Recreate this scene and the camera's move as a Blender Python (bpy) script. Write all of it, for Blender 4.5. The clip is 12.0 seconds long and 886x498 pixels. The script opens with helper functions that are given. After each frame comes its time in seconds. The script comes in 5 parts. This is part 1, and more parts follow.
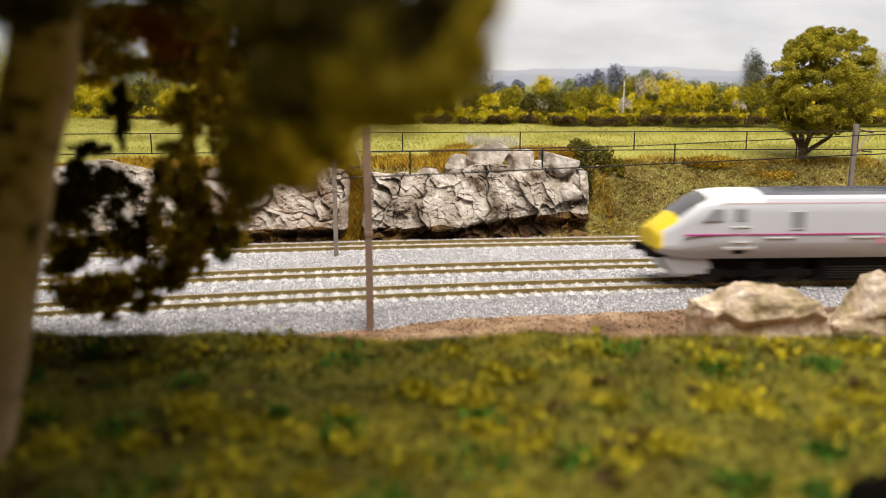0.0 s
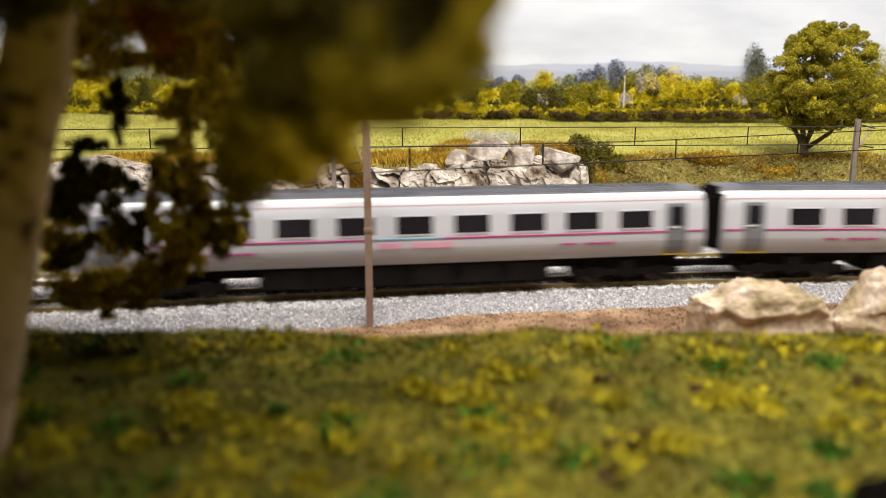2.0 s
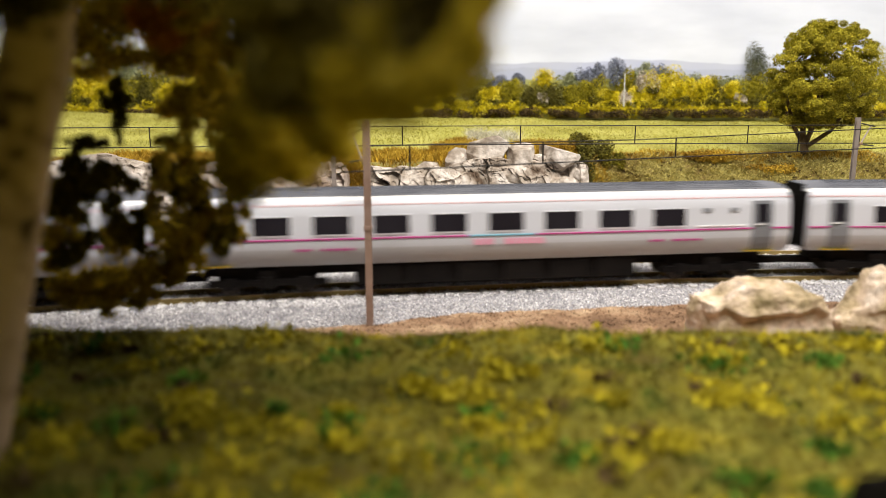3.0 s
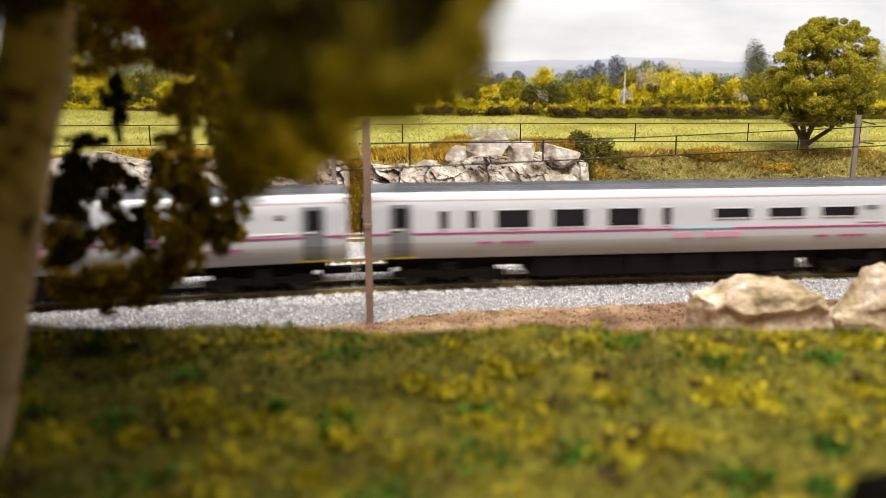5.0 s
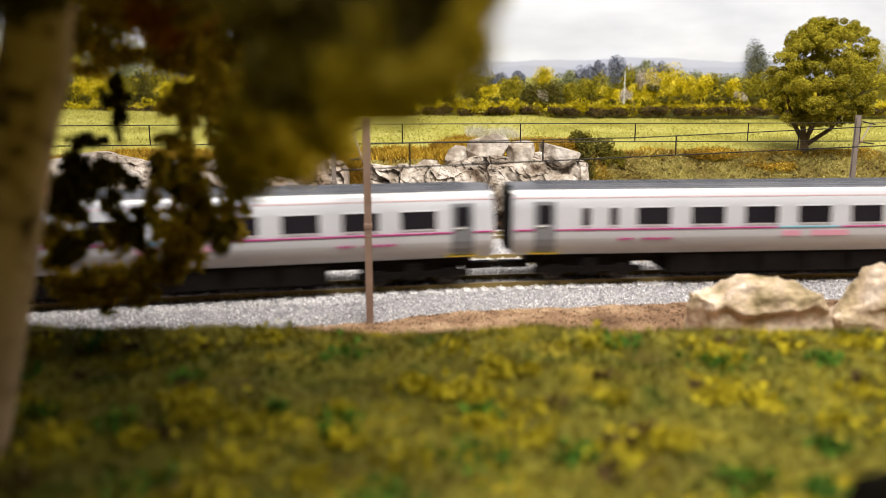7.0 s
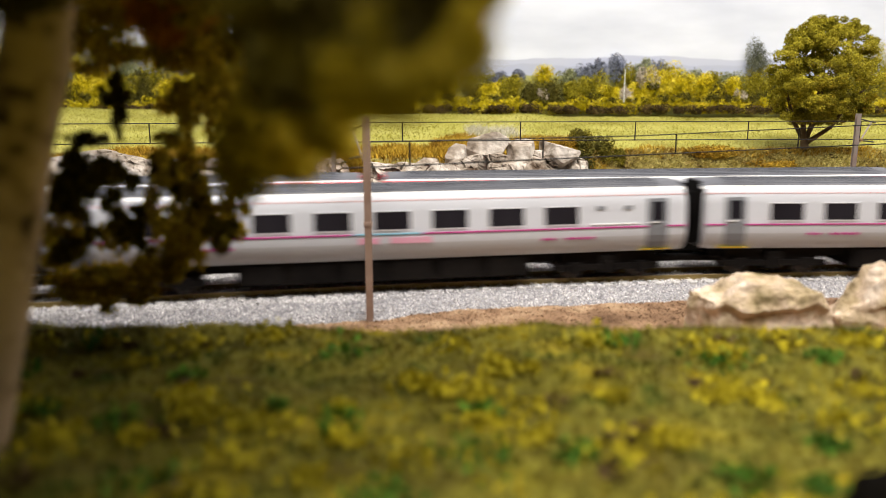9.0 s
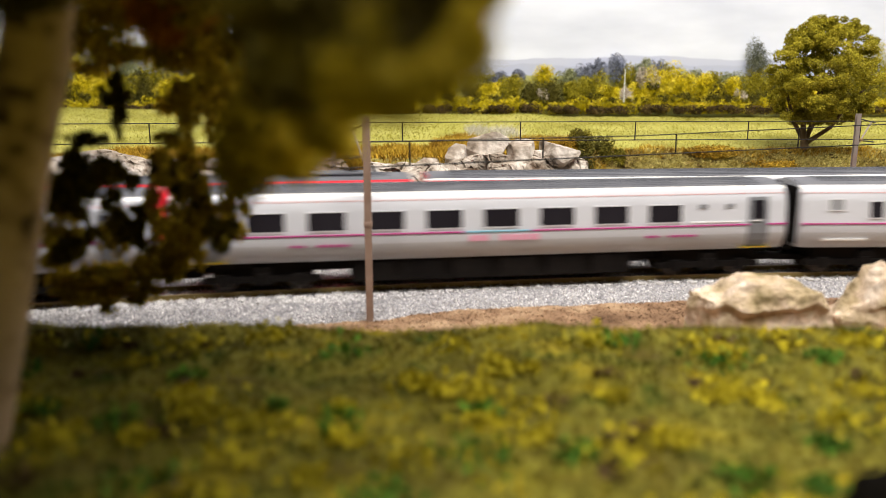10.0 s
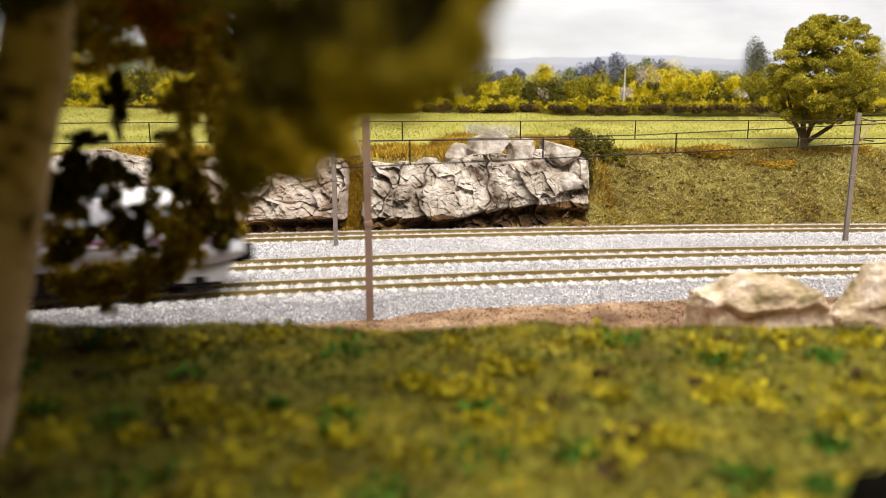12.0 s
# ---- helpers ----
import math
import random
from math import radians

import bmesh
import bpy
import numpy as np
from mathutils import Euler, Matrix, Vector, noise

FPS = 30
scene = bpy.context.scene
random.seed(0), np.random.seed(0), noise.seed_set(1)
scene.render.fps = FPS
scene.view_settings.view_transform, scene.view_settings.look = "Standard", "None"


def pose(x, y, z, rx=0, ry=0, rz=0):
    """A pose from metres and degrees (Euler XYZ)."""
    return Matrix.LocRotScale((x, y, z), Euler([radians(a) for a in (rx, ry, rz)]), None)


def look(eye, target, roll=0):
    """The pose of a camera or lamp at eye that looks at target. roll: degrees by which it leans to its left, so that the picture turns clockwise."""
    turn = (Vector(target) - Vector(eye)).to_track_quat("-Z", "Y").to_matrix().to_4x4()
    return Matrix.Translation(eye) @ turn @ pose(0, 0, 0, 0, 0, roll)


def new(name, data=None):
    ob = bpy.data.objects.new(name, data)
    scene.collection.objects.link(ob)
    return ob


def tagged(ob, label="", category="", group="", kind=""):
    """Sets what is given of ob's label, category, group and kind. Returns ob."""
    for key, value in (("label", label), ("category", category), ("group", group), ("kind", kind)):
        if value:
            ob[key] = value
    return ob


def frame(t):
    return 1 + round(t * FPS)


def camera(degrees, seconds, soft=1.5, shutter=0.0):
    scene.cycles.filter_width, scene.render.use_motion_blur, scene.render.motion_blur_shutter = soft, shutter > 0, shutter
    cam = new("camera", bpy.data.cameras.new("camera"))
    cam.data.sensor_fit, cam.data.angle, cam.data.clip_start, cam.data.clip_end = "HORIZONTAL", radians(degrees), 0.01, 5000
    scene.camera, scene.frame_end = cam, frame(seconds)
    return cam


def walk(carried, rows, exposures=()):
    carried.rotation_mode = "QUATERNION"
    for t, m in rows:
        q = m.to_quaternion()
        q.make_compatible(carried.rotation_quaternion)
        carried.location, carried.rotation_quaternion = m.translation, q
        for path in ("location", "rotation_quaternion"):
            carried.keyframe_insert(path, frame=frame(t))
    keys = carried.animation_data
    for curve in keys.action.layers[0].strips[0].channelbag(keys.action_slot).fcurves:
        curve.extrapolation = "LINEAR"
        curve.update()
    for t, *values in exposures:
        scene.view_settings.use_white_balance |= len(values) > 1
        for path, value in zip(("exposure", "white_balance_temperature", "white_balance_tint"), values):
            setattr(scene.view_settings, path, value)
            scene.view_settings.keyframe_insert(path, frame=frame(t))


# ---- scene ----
# A model railway in 4 mm scale: the rail tops lie at z = 0, x runs along the line and y away from the camera.
cam = camera(61.05, 12.0, soft=0.8, shutter=0.55)
cam.data.dof.use_dof = True
cam.data.dof.focus_distance = 0.49
cam.data.dof.aperture_fstop = 10.0
TILTS = [(0, 10.58), (0.5, 10.80), (1, 10.93), (1.5, 10.91), (2, 10.93), (2.5, 10.99), (3, 11.05), (5, 11.21),
         (5.5, 11.27), (6, 11.27), (6.5, 11.27), (7, 11.21), (9, 11.34), (9.5, 11.40), (10, 11.34),
         (10.5, 11.28), (11, 11.34), (11.5, 11.39), (12, 11.40)]
BACK = {0: 0.0016, 0.5: 0.001, 1: 0.0003}
walk(cam, [(t, pose(0, -BACK.get(t, 0), 0.0872, 90 - a)) for t, a in TILTS],
     [(0, -0.25), (0.5, -0.22), (1, -0.12), (2, -0.05), (3, 0.0), (12, 0.0)])

# ---- light: a closed room, a lamp over the layout and an added front fill ----
world = bpy.data.worlds.new("room_air")
world.use_nodes = True
world.node_tree.nodes["Background"].inputs[0].default_value = (1.0, 0.95, 0.88, 1)
world.node_tree.nodes["Background"].inputs[1].default_value = 0.02
scene.world = world


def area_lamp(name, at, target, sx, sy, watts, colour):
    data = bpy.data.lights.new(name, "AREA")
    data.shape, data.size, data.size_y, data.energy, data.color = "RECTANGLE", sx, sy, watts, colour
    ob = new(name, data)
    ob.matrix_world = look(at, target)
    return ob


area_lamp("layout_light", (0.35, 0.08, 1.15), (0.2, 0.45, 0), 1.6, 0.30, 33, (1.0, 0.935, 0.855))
# unseen fill lamp, added to brighten the sides that face the camera
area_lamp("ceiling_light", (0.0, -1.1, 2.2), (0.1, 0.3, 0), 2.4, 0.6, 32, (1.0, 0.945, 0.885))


# ---- materials ----
def mat(name, colours, rough=0.6, metal=0.0, scale=200.0, detail=4.0, bump=0.0, bump_scale=None, fine=None,
        spread=(0.3, 0.7), random_tint=0.0, island=0.0, translucent=0.0, coat=0.0, spec=0.25):
    """A node material: noise between the colours, a finer noise on top, a bump, and a change from piece to piece."""
    m = bpy.data.materials.new(name)
    m.use_nodes = True
    nt = m.node_tree
    bsdf = nt.nodes["Principled BSDF"]
    tc = nt.nodes.new("ShaderNodeTexCoord")
    n = nt.nodes.new("ShaderNodeTexNoise")
    n.inputs["Scale"].default_value, n.inputs["Detail"].default_value = scale, detail
    nt.links.new(tc.outputs["Object"], n.inputs["Vector"])
    ramp = nt.nodes.new("ShaderNodeValToRGB")
    els = ramp.color_ramp.elements
    k = len(colours)
    lo, hi = spread
    els[0].position, els[0].color = lo, (*colours[0], 1)
    els[1].position, els[1].color = hi, (*colours[-1], 1)
    for i in range(1, k - 1):
        e = els.new(lo + (hi - lo) * i / (k - 1))
        e.color = (*colours[i], 1)
    nt.links.new(n.outputs["Fac"], ramp.inputs["Fac"])
    out = ramp.outputs["Color"]

    def times(a, fac_out, low, high):
        mr = nt.nodes.new("ShaderNodeMapRange")
        mr.inputs["To Min"].default_value, mr.inputs["To Max"].default_value = low, high
        nt.links.new(fac_out, mr.inputs["Value"])
        mx = nt.nodes.new("ShaderNodeMix")
        mx.data_type, mx.blend_type = "RGBA", "MULTIPLY"
        mx.inputs["Factor"].default_value = 1
        nt.links.new(a, mx.inputs["A"])
        nt.links.new(mr.outputs["Result"], mx.inputs["B"])
        return mx.outputs["Result"]

    if fine:
        f = nt.nodes.new("ShaderNodeTexNoise")
        f.inputs["Scale"].default_value, f.inputs["Detail"].default_value = fine[0], 3
        nt.links.new(tc.outputs["Object"], f.inputs["Vector"])
        out = times(out, f.outputs["Fac"], 1 - fine[1], 1 + fine[1])
    if random_tint:
        oi = nt.nodes.new("ShaderNodeObjectInfo")
        out = times(out, oi.outputs["Random"], 1 - random_tint, 1 + random_tint)
    if island:
        g = nt.nodes.new("ShaderNodeNewGeometry")
        out = times(out, g.outputs["Random Per Island"], 1 - island, 1 + island)
    nt.links.new(out, bsdf.inputs["Base Color"])
    bsdf.inputs["Roughness"].default_value, bsdf.inputs["Metallic"].default_value = rough, metal
    bsdf.inputs["Specular IOR Level"].default_value = spec
    if coat:
        bsdf.inputs["Coat Weight"].default_value = coat
        bsdf.inputs["Coat Roughness"].default_value = 0.15
    if bump:
        b = nt.nodes.new("ShaderNodeBump")
        b.inputs["Strength"].default_value, b.inputs["Distance"].default_value = bump, 0.001
        bn = nt.nodes.new("ShaderNodeTexNoise")
        bn.inputs["Scale"].default_value, bn.inputs["Detail"].default_value = bump_scale or scale * 3, 5
        nt.links.new(tc.outputs["Object"], bn.inputs["Vector"])
        nt.links.new(bn.outputs["Fac"], b.inputs["Height"])
        nt.links.new(b.outputs["Normal"], bsdf.inputs["Normal"])
    if translucent:
        tr = nt.nodes.new("ShaderNodeBsdfTranslucent")
        nt.links.new(out, tr.inputs["Color"])
        mx = nt.nodes.new("ShaderNodeMixShader")
        mx.inputs[0].default_value = translucent
        nt.links.new(bsdf.outputs[0], mx.inputs[1])
        nt.links.new(tr.outputs[0], mx.inputs[2])
        nt.links.new(mx.outputs[0], nt.nodes["Material Output"].inputs["Surface"])
    return m


M_SOIL = mat("soil_scatter", [(0.14, 0.080, 0.045), (0.27, 0.165, 0.098), (0.43, 0.30, 0.185)], 0.95, 0, 60, 8, 0.9, 900, (1500, 0.35))
M_BED = mat("ballast_bed", [(0.16, 0.155, 0.17), (0.46, 0.455, 0.48)], 0.95, 0, 700, 4, 1, 1500)
M_BALLAST = mat("ballast_stone", [(0.64, 0.625, 0.64), (0.84, 0.825, 0.835)], 0.95, 0, 25, 4, 0, None, None, (0.3, 0.7), 0, 0.3, spec=0.1)
M_TURF = mat("turf", [(0.08, 0.06, 0.009), (0.12, 0.11, 0.010), (0.16, 0.143, 0.013), (0.27, 0.215, 0.013)], 0.95, 0, 45, 6, 0.8, 900, (300, 0.4))
M_FIELD = mat("field_grass", [(0.24, 0.215, 0.04), (0.36, 0.345, 0.07), (0.46, 0.425, 0.12)], 0.95, 0, 18, 8, 0.6, 1200, (700, 0.3))
M_RAIL = mat("painted_rail", [(0.22, 0.160, 0.055), (0.31, 0.23, 0.085)], 0.55, 0.1, 40, 4, 0, None, (900, 0.15))
M_RAILTOP = mat("worn_railhead", [(0.55, 0.46, 0.26), (0.68, 0.58, 0.36)], 0.4, 0.5, 60, 4)
M_SLEEPER = mat("concrete_sleeper", [(0.52, 0.51, 0.51), (0.66, 0.65, 0.65)], 0.85, 0, 90, 4, 0, None, None, (0.3, 0.7), 0.1)
M_CHAIR = mat("rail_chair", [(0.60, 0.55, 0.42), (0.74, 0.69, 0.56)], 0.7, 0, 300, 2)
M_ROCK = mat("limestone", [(0.09, 0.06, 0.04), (0.30, 0.25, 0.20), (0.43, 0.375, 0.32), (0.60, 0.545, 0.49)], 0.92, 0, 62, 10, 1.0, 380, (230, 0.45), (0.33, 0.62))
M_ROCK2 = mat("brown_limestone", [(0.10, 0.065, 0.045), (0.30, 0.225, 0.17), (0.42, 0.34, 0.28), (0.56, 0.49, 0.43)], 0.92, 0, 62, 10, 1.0, 380, (230, 0.45), (0.33, 0.62))
# brown foot stone, darkened in its colour for the shade under the overhang
M_ROCKLOW = mat("shaded_brown_rock_foot", [(0.02, 0.012, 0.007), (0.07, 0.035, 0.014), (0.26, 0.15, 0.05)], 0.9, 0, 60, 8, 0.8, 400)
M_BOULDER = mat("lichened_boulder", [(0.16, 0.125, 0.05), (0.42, 0.33, 0.21), (0.60, 0.48, 0.37), (0.76, 0.67, 0.58)], 0.9, 0, 85, 10, 1.0, 260, (240, 0.5))
# birch leaf tones: shade painted into M_LEAF, light into M_SPRAY and M_EDGE
M_LEAF = mat("shaded_birch_leaf", [(0.020, 0.014, 0.001), (0.060, 0.045, 0.004), (0.14, 0.105, 0.008)], 0.85, 0, 30, 4, 0, None, None, (0.3, 0.7), 0, 0.5, 0.1, spec=0.1)
M_SPRAY = mat("olive_brown_leaf", [(0.16, 0.11, 0.006), (0.40, 0.285, 0.016), (0.64, 0.47, 0.04)], 0.85, 0, 30, 4, 0, None, None, (0.3, 0.7), 0, 0.5, 0.5)
M_SHRUB = mat("shrub_leaf", [(0.07, 0.06, 0.008), (0.20, 0.17, 0.015), (0.36, 0.31, 0.03)], 0.9, 0, 60, 4, 0, None, None, (0.3, 0.7), 0, 0.5, 0.15)
M_EDGE = mat("lit_olive_leaf", [(0.18, 0.135, 0.006), (0.44, 0.335, 0.02), (0.70, 0.54, 0.05)], 0.85, 0, 30, 4, 0, None, None, (0.3, 0.7), 0, 0.4, 0.5)
M_LEAF2 = mat("olive_leaf", [(0.17, 0.145, 0.010), (0.36, 0.315, 0.020), (0.55, 0.48, 0.05)], 0.85, 0, 40, 4, 0, None, None, (0.3, 0.7), 0, 0.5, 0.2)
M_BUSHY = mat("yellow_hedge_leaf", [(0.30, 0.25, 0.006), (0.70, 0.58, 0.012), (0.92, 0.80, 0.10)], 0.9, 0, 90, 3, 0, None, None, (0.32, 0.66), 0, 0.22, 0.2)
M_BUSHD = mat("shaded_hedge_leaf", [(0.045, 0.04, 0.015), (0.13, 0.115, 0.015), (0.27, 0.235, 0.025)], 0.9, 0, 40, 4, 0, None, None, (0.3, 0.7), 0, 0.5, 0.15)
M_FOOT = mat("dark_brown_hedge_base", [(0.035, 0.022, 0.012), (0.09, 0.06, 0.022), (0.17, 0.12, 0.035)], 0.95, 0, 60, 4, 0, None, None, (0.3, 0.7), 0, 0.4)
M_PALEPINK = mat("pale_pink_shrub", [(0.42, 0.36, 0.30), (0.68, 0.60, 0.52)], 0.95, 0, 60, 4, 0, None, None, (0.3, 0.7), 0, 0.35)
M_GREYTREE = mat("grey_olive_leaf", [(0.09, 0.10, 0.075), (0.22, 0.23, 0.16)], 0.95, 0, 40, 4, 0, None, None, (0.3, 0.7), 0, 0.35)
# distance haze is put into this blue-grey leaf colour
M_FARTREE = mat("hazed_tree_leaf", [(0.16, 0.18, 0.25), (0.27, 0.29, 0.37)], 0.95, 0, 40, 4, 0, None, None, (0.3, 0.7), 0, 0.25)
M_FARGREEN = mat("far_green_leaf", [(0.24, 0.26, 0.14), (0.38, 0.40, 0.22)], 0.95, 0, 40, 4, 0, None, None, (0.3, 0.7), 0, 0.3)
M_OCHRE = mat("ochre_tuft", [(0.20, 0.11, 0.012), (0.42, 0.26, 0.025), (0.56, 0.40, 0.05)], 0.95, 0, 50, 5, 0, None, None, (0.3, 0.7), 0, 0.4, 0.15)
M_RUST = mat("rusty_leaf", [(0.30, 0.10, 0.01), (0.55, 0.22, 0.02)], 0.9, 0, 50, 3, 0, None, None, (0.3, 0.7), 0, 0.4, 0.4)
M_BANK = mat("bank_flock", [(0.25, 0.18, 0.05), (0.42, 0.355, 0.105), (0.58, 0.51, 0.19)], 0.95, 0, 30, 6, 0, None, None, (0.3, 0.7), 0, 0.4, 0.15)
M_MEADOW = mat("meadow_fibre", [(0.25, 0.225, 0.03), (0.42, 0.385, 0.075), (0.62, 0.56, 0.21)], 0.95, 0, 20, 6, 0, None, None, (0.3, 0.7), 0, 0.35, 0.2)
M_BARK = mat("brown_bark", [(0.07, 0.045, 0.02), (0.16, 0.11, 0.05)], 0.9, 0, 90, 6, 0.8, 500)
M_BIRCH = mat("birch_bark", [(0.05, 0.03, 0.015), (0.34, 0.235, 0.13), (0.46, 0.33, 0.20)], 0.85, 0, 150, 3, 0.5, 300, (60, 0.35), (0.34, 0.5))
M_MAST = mat("rusty_brown_mast", [(0.26, 0.17, 0.13), (0.36, 0.26, 0.21)], 0.6, 0.1, 120, 4, 0.1, 500)
M_GREYMAST = mat("grey_mast", [(0.24, 0.195, 0.17), (0.32, 0.27, 0.235)], 0.6, 0.1, 120, 4)
M_WIRE = mat("black_wire", [(0.012, 0.011, 0.01), (0.03, 0.026, 0.022)], 0.5, 0.3, 300, 2)
M_SILVER = mat("silver_grey_paint", [(0.50, 0.515, 0.565), (0.55, 0.565, 0.615)], 0.35, 0.0, 20, 4, 0, None, (900, 0.03), coat=0.3)
M_PALE = mat("pale_silver_trim", [(0.60, 0.60, 0.64), (0.68, 0.68, 0.72)], 0.35, 0.0, 20, 4, coat=0.3)
# grey trim, and silver sides darkened in colour for shade where they curve under
M_LOWGREY = mat("trim_and_shaded_grey", [(0.42, 0.425, 0.45), (0.48, 0.485, 0.51)], 0.45, 0.0, 20, 4, 0, None, (600, 0.05), coat=0.2)
M_WHITE = mat("white_paint", [(0.80, 0.80, 0.80), (0.86, 0.86, 0.86)], 0.35, 0.0, 20, 4, 0, None, None, coat=0.3)
M_ROOF = mat("dark_grey_roof", [(0.10, 0.105, 0.125), (0.145, 0.15, 0.17)], 0.6, 0.0, 60, 5, 0, None, (400, 0.12))
M_MAGENTA = mat("magenta_stripe", [(0.50, 0.03, 0.25), (0.55, 0.04, 0.28)], 0.4, 0, 50, 2)
M_ORANGE = mat("thin_orange_line", [(0.50, 0.20, 0.20), (0.55, 0.23, 0.22)], 0.45, 0, 50, 2)
M_PINK = mat("pale_pink_lettering", [(0.72, 0.28, 0.42), (0.76, 0.33, 0.46)], 0.45, 0, 50, 2)
M_BLUE = mat("pale_blue_stripe", [(0.16, 0.46, 0.62), (0.2, 0.5, 0.66)], 0.4, 0, 50, 2)
M_YELLOW = mat("warning_yellow", [(0.86, 0.62, 0.005), (0.90, 0.66, 0.01)], 0.4, 0, 30, 2, coat=0.2)
M_BLACK = mat("underframe_black", [(0.006, 0.005, 0.005), (0.013, 0.011, 0.010)], 0.8, 0, 90, 4, 0, None, (500, 0.3), spec=0.08)
M_GLASS = mat("dark_tinted_glazing", [(0.014, 0.012, 0.016), (0.022, 0.02, 0.026)], 0.12, 0, 30, 2)
M_LITEGLASS = mat("grey_glazing", [(0.24, 0.25, 0.27), (0.30, 0.31, 0.33)], 0.2, 0, 30, 2)
M_SCREEN = mat("grey_windscreen", [(0.10, 0.10, 0.105), (0.15, 0.15, 0.155)], 0.12, 0, 30, 2)
M_DOOR = mat("slate_grey_door", [(0.17, 0.18, 0.20), (0.22, 0.23, 0.25)], 0.45, 0, 40, 3, coat=0.2)
M_RED = mat("red_paint", [(0.66, 0.015, 0.03), (0.72, 0.025, 0.045)], 0.35, 0, 20, 3, 0, None, None, coat=0.3)
M_STEEL = mat("wheel_steel", [(0.045, 0.04, 0.037), (0.09, 0.08, 0.075)], 0.5, 0.6, 200, 3)
M_PLASTER = mat("room_plaster", [(0.36, 0.33, 0.29), (0.42, 0.39, 0.35)], 0.9, 0, 3, 4, 0.1, 60)
M_CARPET = mat("room_floor", [(0.20, 0.17, 0.14), (0.28, 0.24, 0.20)], 0.95, 0, 8, 5, 0.2, 300)
M_BOARD = mat("plywood_edge", [(0.30, 0.20, 0.10), (0.42, 0.30, 0.17)], 0.8, 0, 20, 5)


def backscene_material():
    """Printed sky: white cloud over pale grey, with two ranges of blue hills."""
    m = bpy.data.materials.new("printed_backscene")
    m.use_nodes = True
    nt = m.node_tree
    bsdf = nt.nodes["Principled BSDF"]
    bsdf.inputs["Roughness"].default_value = 0.9
    tc = nt.nodes.new("ShaderNodeTexCoord")
    sep = nt.nodes.new("ShaderNodeSeparateXYZ")
    nt.links.new(tc.outputs["Object"], sep.inputs[0])
    mp = nt.nodes.new("ShaderNodeMapping")
    mp.inputs["Scale"].default_value = (2.5, 1, 9)
    nt.links.new(tc.outputs["Object"], mp.inputs[0])
    n = nt.nodes.new("ShaderNodeTexNoise")
    n.inputs["Scale"].default_value, n.inputs["Detail"].default_value = 2.2, 6
    nt.links.new(mp.outputs[0], n.inputs["Vector"])
    ramp = nt.nodes.new("ShaderNodeValToRGB")
    e = ramp.color_ramp.elements
    e[0].position, e[0].color = 0.3, (0.50, 0.535, 0.65, 1)
    e[1].position, e[1].color = 0.6, (0.67, 0.705, 0.82, 1)
    nt.links.new(n.outputs["Fac"], ramp.inputs["Fac"])
    out = ramp.outputs["Color"]
    for base, amp, freq, col in ((0.131, 0.012, 7.0, (0.47, 0.50, 0.63)), (0.1235, 0.008, 16.0, (0.42, 0.45, 0.57)), (0.112, 0.006, 30.0, (0.40, 0.40, 0.14))):
        cmb = nt.nodes.new("ShaderNodeCombineXYZ")
        nt.links.new(sep.outputs["X"], cmb.inputs["X"])
        hn = nt.nodes.new("ShaderNodeTexNoise")
        hn.inputs["Scale"].default_value, hn.inputs["Detail"].default_value = freq, 4
        nt.links.new(cmb.outputs[0], hn.inputs["Vector"])
        ma = nt.nodes.new("ShaderNodeMath")
        ma.operation = "MULTIPLY_ADD"
        ma.inputs[1].default_value, ma.inputs[2].default_value = amp * 2, base - amp
        nt.links.new(hn.outputs["Fac"], ma.inputs[0])
        sub = nt.nodes.new("ShaderNodeMath")
        sub.operation = "SUBTRACT"
        nt.links.new(ma.outputs[0], sub.inputs[0])
        nt.links.new(sep.outputs["Z"], sub.inputs[1])
        mr = nt.nodes.new("ShaderNodeMapRange")
        mr.inputs["From Min"].default_value, mr.inputs["From Max"].default_value = -0.0006, 0.0006
        nt.links.new(sub.outputs[0], mr.inputs["Value"])
        mx = nt.nodes.new("ShaderNodeMix")
        mx.data_type = "RGBA"
        nt.links.new(mr.outputs[0], mx.inputs["Factor"])
        nt.links.new(out, mx.inputs["A"])
        mx.inputs["B"].default_value = (*col, 1)
        out = mx.outputs["Result"]
    nt.links.new(out, bsdf.inputs["Base Color"])
    # weak glow added to brighten the printed sky; the board is no lamp
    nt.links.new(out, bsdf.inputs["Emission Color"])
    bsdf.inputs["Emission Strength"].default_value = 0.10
    return m


M_BACK = backscene_material()


# ---- building helpers ----
def finish(name, bm, material, smooth=False):
    me = bpy.data.meshes.new(name)
    bm.normal_update()
    bm.to_mesh(me)
    bm.free()
    for m in (material if isinstance(material, (list, tuple)) else [material]):
        me.materials.append(m)
    if smooth:
        for p in me.polygons:
            p.use_smooth = True
    return new(name, me)


def part(name, bm, material, parent, label="", smooth=False):
    ob = finish(name, bm, material, smooth)
    ob.parent = parent
    return tagged(ob, label)


def share(name, mesh, parent, m=None):
    ob = new(name, mesh)
    ob.parent = parent
    if m is not None:
        ob.matrix_basis = m
    return ob


